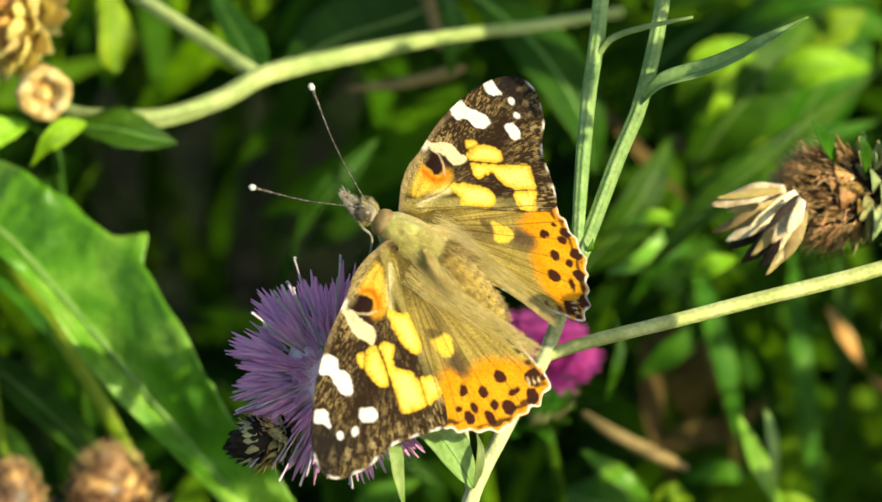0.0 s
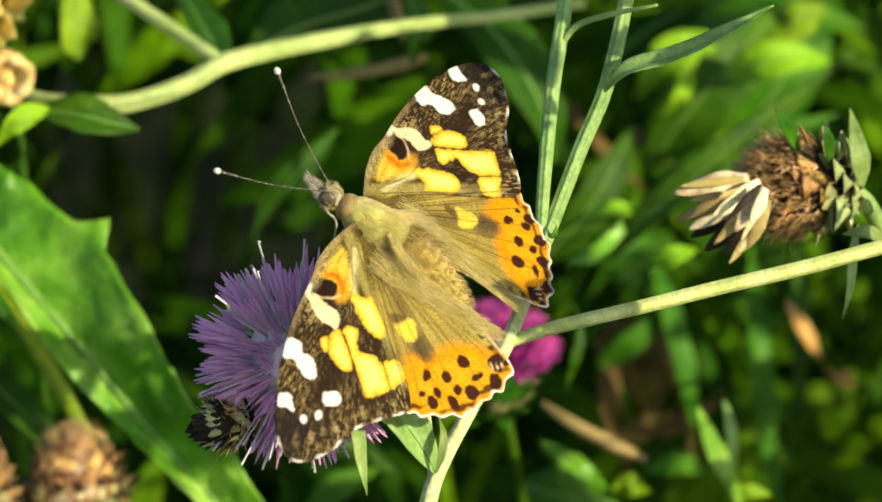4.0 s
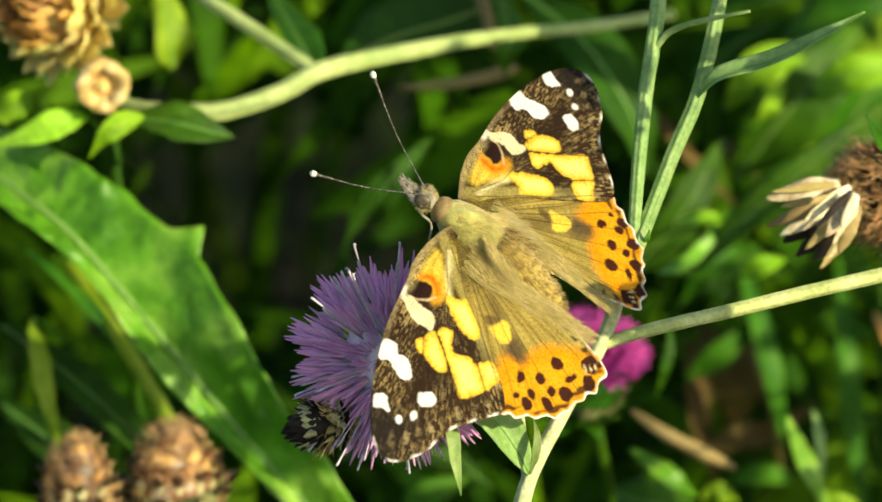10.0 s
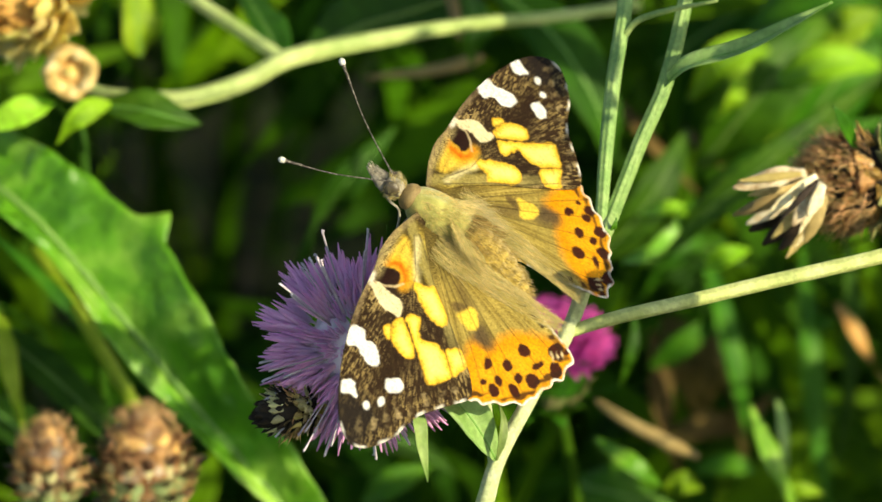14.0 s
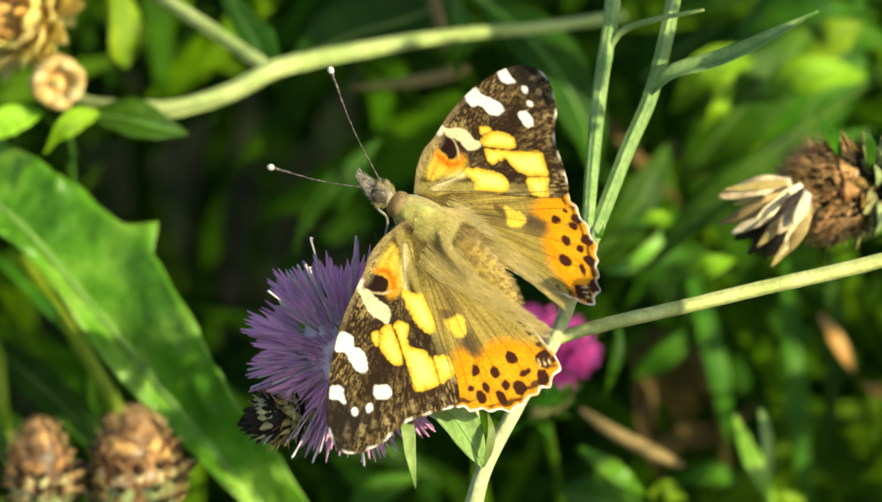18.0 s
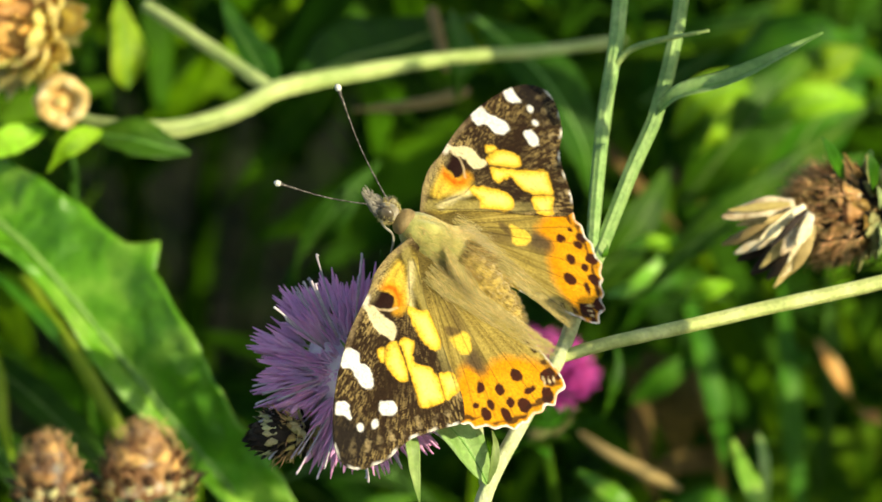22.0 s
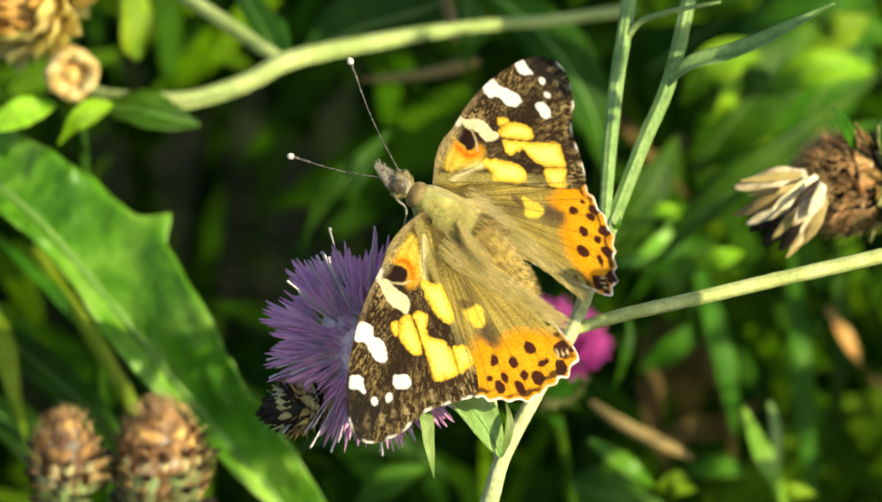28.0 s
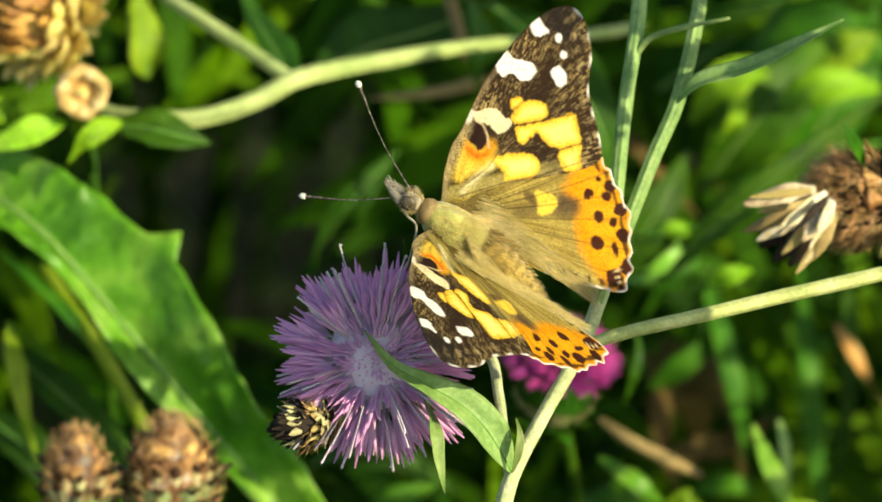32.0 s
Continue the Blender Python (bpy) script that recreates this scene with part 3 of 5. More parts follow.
            c = lay(c, (0.15, 0.4, 0.2, 0.5)[k % 4] * soft(spot(x + 0.3 * math.sin(5 * k), y, 0.26, 0.7, 25) + 2.5 * wob, 0.5), (0.70, 0.54, 0.28))
    else:
        c = np.tile(np.array((0.40, 0.30, 0.065)), (len(pts), 1))
        c = lay(c, 0.35 * streak, (0.16, 0.10, 0.025))
        c = lay(c, 0.6 * lines, (0.17, 0.11, 0.022))
        c = lay(c, 0.55 * (1 - lines), (0.60, 0.47, 0.13))
        c = lay(c, 0.6 * lines * soft(far - 7.0, 5.0), (0.06, 0.042, 0.012))
        # Darkened round the root: shade of the crease beside the thorax.
        c = lay(c, 0.65 * soft(far - 5.5, 4.0), (0.07, 0.05, 0.015))
        front = soft(-(pts[:, 0] * 0.72 + pts[:, 1] * 0.69 - 7.6), 3.0)
        c = lay(c, 0.45 * front, (0.22, 0.14, 0.05))
        c = lay(c, soft(inside(ORANGE) + 0.5 * (fine - 0.5), 1.5), (0.88, 0.36, 0.012))
        c = lay(c, 0.5 * soft(inside(ORANGE) + 2.2, 2.0) * (1 - lines), (0.95, 0.52, 0.03))
        c = lay(c, 0.9 * soft(inside(SMUDGE), 1.3), (0.10, 0.07, 0.045))
        # Soft dark band: shadow and hair across the hindwing, put into its colours.
        lane = np.array((-7.0, 5.4)) / np.hypot(7.0, 5.4)
        g = np.clip((pts - (-1.5, 6.0)) @ lane, 0, 8.6)
        c = lay(c, 0.75 * soft(np.linalg.norm(pts - (-1.5, 6.0) - g[:, None] * lane, axis=1) - 0.8, 1.6), (0.12, 0.078, 0.03))
        c = lay(c, soft(inside(H_YELLOW), 0.35), (0.96, 0.66, 0.09))
        c = lay(c, 0.8 * soft(inside(NOTCH), 0.4), (0.13, 0.08, 0.03))
        for x, y, a, b, lean in SPOTS:
            c = lay(c, soft(spot(x, y, a, b, lean), 0.22), (0.060, 0.012, 0.004))
        for x, y in ((-17.2, 6.0), (-16.7, 6.6), (-17.6, 5.3)):
            c = lay(c, 0.9 * soft(spot(x, y, 0.2, 0.5, 40), 0.2), (0.74, 0.60, 0.34))
        for tip in H_TIPS:
            d = np.array(tip) - root
            h = np.clip(((pts - root) @ d) / (d @ d), 0.2, 1)
            bow = np.array((-d[1], d[0])) / np.hypot(*d) * 0.6
            r = np.linalg.norm(pts - root - h[:, None] * d - (4 * h * (1 - h))[:, None] * bow, axis=1)
            c = lay(c, 0.75 * soft(r - 0.06, 0.16), (0.04, 0.025, 0.008))
    outer = (pts[:, 1] > 17.0) & (pts[:, 0] < 4.5) & ((pts[:, 0] + 1.0) * 0.72 + (pts[:, 1] - 10.6) * 0.69 > 1.6) if fore else (pts[:, 0] < -8.0)
    dash = 0.5 + 0.4 * np.sin(pts[:, 0] * (1.7 if fore else 3.0) + pts[:, 1] * (1.1 if fore else -2.3)) + 0.35 * ripple(pts, 1.2, 61)
    if fore:
        white = outer * np.clip(1.0 - 1.5 * dash, 0.0, 0.9)
    else:
        c = lay(c, 0.9 * (outer * np.clip(2.2 * dash - 0.6, 0, 1))[:, None] * soft(np.abs(edge + 1.05) - 0.45 + wob, 0.3), (0.04, 0.012, 0.005))
        white = outer * np.clip(1.35 - 0.9 * dash, 0.1, 0.95)
    return lay(c, white[:, None] * soft(-edge - (0.34 if fore else 0.30) + 0.8 * wob, 0.2), (0.90, 0.88, 0.84))


def wing(name, fore, left, parent):
    """A wing: a thin, veined sheet with thickness, rooted at the hinge."""
    poly, step, s = curve2(FORE if fore else HIND, 8), 0.13, 1 if left else -1
    lo, hi = poly.min(0) - 2 * step, poly.max(0) + 2 * step
    nx, ny = (np.ceil((hi - lo) / step)).astype(int) + 1
    gx, gy = np.meshgrid(np.arange(nx) * step + lo[0], np.arange(ny) * step + lo[1], indexing="ij")
    pts = np.column_stack([gx.ravel(), gy.ravel()])
    dist, near = outline_distance(pts, poly)
    q = (np.arange(nx - 1)[:, None] * ny + np.arange(ny - 1)[None]).ravel()
    quads = np.column_stack([q, q + ny, q + ny + 1, q + 1])
    quads = quads[(dist[quads] < 0.45 * step).all(1)]
    used = np.unique(quads)
    count = np.zeros(len(pts), int)
    np.add.at(count, quads.ravel(), 1)
    rim = (count > 0) & (count < 4)
    pts[rim] = near[rim]
    index = np.full(len(pts), -1)
    index[used] = np.arange(len(used))
    pts, dist, quads = pts[used], np.where(rim, 0, dist)[used], index[quads]
    root = np.array((7.0, 3.0) if fore else (5.0, 2.0))
    ray = np.arctan2(pts[:, 1] - root[1], pts[:, 0] - root[0])
    out = np.linalg.norm(pts - root, axis=1)
    z = 0.10 * np.sin(ray * 21) * np.clip(out / 8, 0, 1) + 0.35 * np.sin(out / 12) + 0.12 * ripple(pts, 0.5, 11) + (0.18 if fore else -0.30)
    n = len(pts)
    thick = 0.10
    verts = np.empty((2 * n, 3))
    verts[:n] = np.column_stack([pts[:, 0], s * pts[:, 1], z])
    verts[n:] = np.column_stack([pts[:, 0], s * pts[:, 1], z - thick])
    under = quads[:, ::-1] + n
    pairs = {}
    for g in quads.tolist():
        for a, b in zip(g, g[1:] + g[:1]):
            if (b, a) in pairs:
                del pairs[(b, a)]
            else:
                pairs[(a, b)] = 1
    wall = [(b, a, a + n, b + n) for a, b in pairs]
    faces = quads.tolist() + under.tolist() + wall
    if left:
        faces = [g[::-1] for g in faces]
    ob = part(name, ((verts * MM).tolist(), [], [tuple(g)[::-1] for g in faces]), WING, parent)
    cols = np.ones((2 * n, 4), np.float32)
    cols[:n, :3] = wing_colours(pts, dist, fore, left)
    cols[n:, :3] = cols[:n, :3] * 0.7 + np.array((0.10, 0.08, 0.05))
    ob.data.color_attributes.new("scales", "FLOAT_COLOR", "POINT").data.foreach_set("color", cols.ravel())
    return ob


def ball(rx, ry, rz, segs=20, rings=12, lump=0.0, seed=0, m=None):
    bm = bmesh.new()
    bmesh.ops.create_uvsphere(bm, u_segments=segs, v_segments=rings, radius=1)
    for v in bm.verts:
        k = 1 + lump * noise.noise(v.co * 2.5 + Vector((seed, 0, 0)))
        v.co = Vector((v.co.x * rx, v.co.y * ry, v.co.z * rz)) * k * MM
    if m is not None:
        bm.transform(m)
    return bm


def hairs(roots, length, width, seed, bend=0.3):
    """Fine tapered hairs: each a root, a direction and how long it is."""
    rnd = random.Random(seed)
    verts, faces = [], []
    for q, d, k in roots:
        q, d = Vector(q), Vector(d).normalized()
        ln = length * k * rnd.uniform(0.6, 1.25)
        a = d.orthogonal().normalized()
        a.rotate(Matrix.Rotation(rnd.uniform(0, 6.3), 3, d))
        b = d.cross(a)
        mid = q + d * ln * 0.5 + a * ln * bend * rnd.uniform(-0.3, 0.3)
        end = q + d * ln + (a * rnd.uniform(-1, 1) + b * rnd.uniform(-1, 1)) * ln * bend * 0.5
        n = len(verts)
        for c, w in ((q, width), (mid, width * 0.7)):
            for g in (0, 2.1, 4.2):
                verts.append(tuple((c + (a * math.cos(g) + b * math.sin(g)) * w) * MM))
        verts.append(tuple(end * MM))
        for j in range(3):
            jj = (j + 1) % 3
            faces.append((n + j, n + jj, n + 3 + jj, n + 3 + j))
            faces.append((n + 3 + j, n + 3 + jj, n + 6))
    return verts, [], faces


def butterfly():
    base = PLAN @ pose(4.69 * MM, 1.35 * MM, 0, 49.81, -9.18, 146.18)
    ob = empty("butterfly", base, "orange, black and white butterfly with spread wings on a purple flower", "butterfly")
    rnd = random.Random(7)
    part("thorax", ball(5.4, 2.9, 2.7, 28, 18, 0.10, 1, Matrix.Translation((4.6 * MM, 0, 0))), BODY, ob, "olive-brown furry thorax")
    bm = bmesh.new()
    rings, sides = 40, 18
    grid = []
    for k in range(rings):
        f = k / (rings - 1)
        r = 3.0 * math.sin(math.pi * (0.10 + 0.87 * f)) ** 0.6 * (1 - 0.25 * f) * (1 + 0.06 * math.cos(f * 2 * math.pi * 8))
        x, z = 1.5 - 13.0 * f, 0.1 - 3.4 * f ** 1.3
        grid.append([bm.verts.new((x * MM, r * 0.95 * math.cos(2 * math.pi * j / sides) * MM, (z + r * math.sin(2 * math.pi * j / sides)) * MM)) for j in range(sides)])
    for k in range(rings - 1):
        for j in range(sides):
            bm.faces.new((grid[k][j], grid[k][(j + 1) % sides], grid[k + 1][(j + 1) % sides], grid[k + 1][j]))
    bm.faces.new(grid[0][::-1])
    bm.faces.new(grid[-1])
    bmesh.ops.recalc_face_normals(bm, faces=bm.faces)
    part("abdomen", bm, ABDOMEN, ob, "golden segmented abdomen")
    part("collar", ball(1.45, 1.85, 1.8, 20, 12, 0.10, 4, Matrix.Translation((9.3 * MM, 0, 0.1 * MM))), plain("collar_tan", ((0.20, 0.13, 0.05), (0.36, 0.26, 0.11)), 900, 0.7, each=0), ob)
    head = part("head", ball(1.55, 1.15, 1.2, 20, 12, 0.12, 2, Matrix.Translation((11.6 * MM, 0, 0))), HEAD, ob, "grey-brown furry head")
    for s in (-1, 1):
        part("eye", ball(1.1, 0.7, 1.1, 20, 12, 0, 0, Matrix.Translation((12.0 * MM, s * 1.05 * MM, 0.3 * MM))), EYE, head)
        part("palp", tube([(12.0 * MM, s * 0.55 * MM, -0.7 * MM), (13.8 * MM, s * 0.75 * MM, -0.2 * MM), (16.2 * MM, s * 0.30 * MM, 0.5 * MM)], [0.45 * MM, 0.6 * MM, 0.45 * MM, 0.06 * MM], 8, 12, rough=0.25), LIMB, head, "grey hairy palp")
        roots = [((12.2 + 3.6 * f, s * (0.85 - 0.5 * f) + rnd.uniform(-0.35, 0.35), -0.2 + 0.6 * f + rnd.uniform(-0.1, 0.5)), (1, s * 0.4, rnd.uniform(0, 0.5)), 1) for f in (rnd.random() for _ in range(150))]
        part("fur", hairs(roots, 0.6, 0.035, 30 + s), HEAD, head, "greyish fringe of the palp")
        for x0, x1, y1 in ((5.5, 6.5, 5.0), (3.0, -0.5, 6.0)):
            part("leg", tube([(x0 * MM, s * 1.6 * MM, -1.8 * MM), ((x0 + x1) / 2 * MM, s * y1 * MM, -2.6 * MM), (x1 * MM, s * (y1 + 0.6) * MM, -8.5 * MM), ((x1 - 0.6) * MM, s * (y1 + 1.2) * MM, -10.5 * MM)], [0.32 * MM, 0.25 * MM, 0.14 * MM, 0.1 * MM], 7, 18), LIMB, ob)
    part("proboscis", tube([(12.4 * MM, 0.4 * MM, -0.9 * MM), (11.2 * MM, 1.3 * MM, -1.3 * MM), (9.2 * MM, 1.9 * MM, -1.7 * MM), (7.0 * MM, 3.2 * MM, -7.0 * MM)], [0.22 * MM, 0.18 * MM, 0.12 * MM], 6, 16), HEAD, head, "pale coiled tongue reaching into the flower")
    # fur on the thorax, combed back
    roots = []
    for k in range(4200):
        g, f = rnd.uniform(-0.3, math.pi + 0.3), rnd.uniform(-0.97, 0.95)
        c = math.sqrt(1 - f * f)
        q = (4.6 + 5.3 * f, 2.85 * c * math.cos(g), 2.65 * c * math.sin(g))
        roots.append((q, (-1.0 + 0.5 * f, 0.7 * c * math.cos(g), 0.55 * c * math.sin(g)), 0.7 + 0.5 * (f < 0)))
    part("fur", hairs(roots, 0.75, 0.022, 4), HAIR, ob, "fine olive-gold hair")
    roots = []
    for k in range(380):
        g, f = rnd.uniform(0, 6.3), rnd.uniform(-0.9, 0.9)
        roots.append(((11.6 + 1.6 * f, 1.4 * math.cos(g) * math.sqrt(1 - f * f), 1.35 * math.sin(g) * math.sqrt(1 - f * f)), (0.5, math.cos(g), math.sin(g)), 1))
    part("fur", hairs(roots, 0.75, 0.035, 9), HAIR, head, "tan hair on the head")
    roots = []
    for k in range(500):
        g, f = rnd.uniform(0, 3.14), rnd.uniform(0.05, 0.95)
        r = 2.9 * math.sin(math.pi * (0.10 + 0.87 * f)) ** 0.6 * (1 - 0.25 * f)
        roots.append(((1.5 - 13 * f, r * math.cos(g), 0.1 - 3.4 * f ** 1.3 + r * math.sin(g)), (-1.2, 0.5 * math.cos(g), 0.5 * math.sin(g)), 0.8))
    part("fur", hairs(roots, 1.2, 0.06, 12), ABDOMEN, ob)
    # dark hair set here to darken the gap behind the thorax
    roots = []
    for k in range(420):
        g, f = rnd.uniform(0.0, math.pi), rnd.random()
        roots.append(((1.2 - 4.4 * f * f, 2.75 * math.cos(g), 0.0 + 2.75 * math.sin(g)), (-1.0, 0.6 * math.cos(g), 0.35 * math.sin(g)), 0.7 + 0.5 * rnd.random()))
    part("fur", hairs(roots, 1.6, 0.03, 14), WAIST, ob, "dark brown hair at the waist")
    # longer silky tufts that fall from the thorax over the wing roots
    for s in (-1, 1):
        roots = []
        for k in range(700):
            f = rnd.random()
            q = (3.6 - 4.6 * f, s * rnd.uniform(1.6, 2.7), 2.2 - 1.2 * f)
            roots.append((q, (-0.75, s * rnd.uniform(0.35, 1.0), rnd.uniform(-0.30, -0.05)), 0.6 + 0.5 * rnd.random()))
        part("tuft", hairs(roots, 4.6, 0.020, 50 + s, 0.25), HAIR, ob, "long silky olive-gold hair over the wing roots")
    wings = {}
    for left, s in ((True, 1), (False, -1)):
        for fore in (True, False):
            w = wing("forewing" if fore else "hindwing", fore, left, ob)
            tagged(w, "dark-tipped orange forewing with white spots" if fore else "orange hindwing with rows of dark spots and a white fringe")
            wings[fore, left] = w
        roots = []
        for k in range(2200):
            f, y = rnd.random(), rnd.random() ** 1.5
            x = 4.0 - 19.0 * f
            q = (x, s * (0.9 + (4.6 - 2.2 * f) * y), 0.1)
            roots.append((q, (-1.0, s * (0.30 - 0.55 * f), 0.07 + 0.13 * rnd.random()), 1.0 - 0.35 * f))
        part("fringe", hairs(roots, 3.0, 0.021, 20 + s), HAIR, wings[False, left], "long golden-brown hair along the inner edge")
    feelers = []
    for s, d in ((1, (-13.4, 2.3, 3.0)), (-1, (-6.5, 14.5, 2.0))):
        local = base.to_3x3().inverted() @ (PLAN.to_3x3() @ Vector(d))
        f = empty("antenna", pose(12.7 * MM, s * 0.7 * MM, 0.9 * MM), "", "")
        f.parent = ob
        bow = Vector((0.0, 0.0, -0.6))
        shaft = [Vector((0, 0, 0)), local * 0.5 + bow, local]
        line = [q * MM for q in spline(shaft, 8)]
        part("shaft", tube(line, [0.14 * MM, 0.085 * MM, 0.08 * MM, 0.085 * MM, 0.13 * MM, 0.24 * MM], 7, 60, rough=0.22, seed=s), SHAFT, f, "finely ringed grey shaft")
        e, d2 = local, (local - shaft[1]).normalized()
        part("club", tube([(e - d2 * 0.35) * MM, (e + d2 * 0.1) * MM, (e + d2 * 0.5) * MM], [0.36 * MM, 0.42 * MM, 0.40 * MM, 0.12 * MM], 10, 14), CLUB, f, "white club at the tip")
        feelers.append(f)
    return ob, wings, feelers


INSECT, WINGS, FEELERS = butterfly()


# ---- flower heads ----
def floret_mesh(name, mat, length, seed, lobes=5, thick=1.0):
    """One tubular floret along +z, ending in narrow lobes."""
    rnd = random.Random(seed)
    r = thick * MM
    lumps = [tube([(0, 0, 0), (0.1 * MM, 0, length * 0.4 * MM), (0, 0, length * 0.62 * MM)], [0.12 * r, 0.15 * r, 0.30 * r], 6, 6)]
    for k in range(lobes):
        g = 2 * math.pi * k / lobes + rnd.uniform(-0.3, 0.3)
        o = rnd.uniform(0.06, 0.15) * length
        c, s = math.cos(g), math.sin(g)
        z1 = length * rnd.uniform(0.86, 1.06)
        lumps.append(tube([(0.2 * c * MM, 0.2 * s * MM, length * rnd.uniform(0.42, 0.56) * MM), (0.55 * o * c * MM, 0.55 * o * s * MM, length * 0.76 * MM), (o * c * MM, o * s * MM, z1 * MM)], [0.20 * r, 0.34 * r, 0.26 * r, 0.05 * r], 4, 7))
    return part(name, joined(*lumps), mat)


def turned(origin, axis, twist=0.0):
    q = Vector(axis).normalized().to_track_quat("Z", "Y").to_matrix().to_4x4()
    return Matrix.Translation(origin) @ q @ Matrix.Rotation(twist, 4, "Z")


def scale_mesh(name, mat, length, width, seed, hook=0.3, blunt=2.2):
    """One bract: a thick pointed scale along +z that bends out at its tip, its outer face towards +x; blunt: how rounded its tip is."""
    rnd = random.Random(seed)
    verts, faces, n, across = [], [], 8, 5
    for layer in (0, 1):
        for k in range(n):
            f = k / (n - 1)
            half = width / 2 * (1 - f ** blunt) * (0.75 + 0.5 * f) * rnd.uniform(0.8, 1.12) + 0.02
            for j in range(across):
                s = 2 * j / (across - 1) - 1
                x = hook * length * f * f - 0.35 * width * s * s * (1 - f) + (0.12 if layer == 0 else -0.12) * width * (1 - 0.7 * f) * (1 - s * s * 0.9)
                verts.append((x * MM, half * s * MM, length * f * MM))
    m = n * across
    for k in range(n - 1):
        for j in range(across - 1):
            a = k * across + j
            faces.append((a, a + 1, a + across + 1, a + across))
            faces.append((m + a, m + a + across, m + a + across + 1, m + a + 1))
        for j in (0, across - 1):
            a = k * across + j
            g = (a, a + across, m + a + across, m + a)
            faces.append(g if j == 0 else g[::-1])
    return part(name, (verts, [], faces), mat)


def cone_of(parent, meshes, rows, radius, height, name="bract", spread=0.25, start=0.0, seed=0, jitter=0.12, gap=0.36, size=1.0, tips=()):
    """Bracts in spiral rows round an egg-shaped core, from its foot to its top. meshes: by row; tips: the fringed tips that some rows bear."""
    rnd = random.Random(seed)
    for r in range(rows):
        f = start + (0.97 - start) * r / (rows - 1)
        g = math.pi * (0.10 + 0.78 * f)
        rad, z = radius * math.sin(g) ** 0.8, height * (0.5 - 0.5 * math.cos(g))
        count = max(5, int(2 * math.pi * rad / (radius * gap)))
        lean = math.atan2(math.cos(g) * radius, math.sin(g) * height * 0.5)
        for k in range(count):
            a = 2 * math.pi * (k + 0.5 * (r % 2)) / count + rnd.uniform(-jitter, jitter)
            tilt = lean * 0.9 + spread + rnd.uniform(-jitter, jitter)
            m = Matrix.Rotation(a, 4, "Z") @ Matrix.Translation((rad * 0.92 * MM, 0, (z - height * 0.10) * MM)) @ Matrix.Rotation(tilt, 4, "Y") @ Matrix.Diagonal((*[size * rnd.uniform(0.85, 1.15)] * 3, 1))
            row = min(int(f * len(meshes)), len(meshes) - 1)
            share(name, meshes[row], parent, m)
            if tips and tips[row]:
                share("bract_tip", tips[row], parent, m @ Matrix.Translation((0.5 * MM, 0, 2.5 * MM)) @ Matrix.Rotation(rnd.uniform(0.0, 0.5), 4, "Y"))


def egg(radius, height, low=0.0):
    """The core of a bud along +z."""
    return tube([(0, 0, (height * k / 8) * MM) for k in range(9)], [max(0.15, radius * math.sin(math.pi * (0.10 + 0.83 * k / 8)) ** 0.8) * MM for k in range(9)], 16, 20)


def template(ob):
    """Keeps a mesh for sharing; the object itself goes."""
    mesh = ob.data
    bpy.data.objects.remove(ob)
    return mesh


FLORETS = [template(floret_mesh("floret", PURPLE, 11.8, 30 + k, 5, 1.3)) for k in range(6)]
SHORT = [template(floret_mesh("floret", PURPLE, 9.5, 40 + k)) for k in range(4)]
PINKS = [template(floret_mesh("floret", PINK, 12.5, 50 + k, 4, 1.8)) for k in range(4)]
B_BROWN = template(scale_mesh("bract", BROWN, 3.4, 2.5, 1, 0.12))
B_TAN = template(scale_mesh("bract", TAN, 3.2, 2.5, 2, 0.12))
B_OLIVE = template(scale_mesh("bract", OLIVE, 3.2, 2.8, 3, 0.12))
B_DARK = template(scale_mesh("bract", DARK, 3.6, 2.4, 4, 0.12))
B_YELLOW = template(scale_mesh("bract", YELLOW_DRY, 5.2, 3.6, 9, 0.12))
B_YELLOW_SMALL = template(scale_mesh("bract", CREAM_SCALE, 3.4, 2.6, 19, 0.14))
B_RUST = template(scale_mesh("bract", RUST, 4.6, 3.0, 13, 0.12))
B_PALE = template(scale_mesh("bract", PALE_SCALE, 3.4, 3.4, 31, 0.06, 6))
T_DARK = template(scale_mesh("bract_tip", DARK_TIP, 2.1, 2.1, 32, 0.2))
B_CHESTNUT = template(scale_mesh("bract", CHESTNUT, 3.1, 3.0, 33, 0.02, 7))
B_GREEN = template(scale_mesh("bract", LEAF, 3.4, 2.6, 6, 0.2))


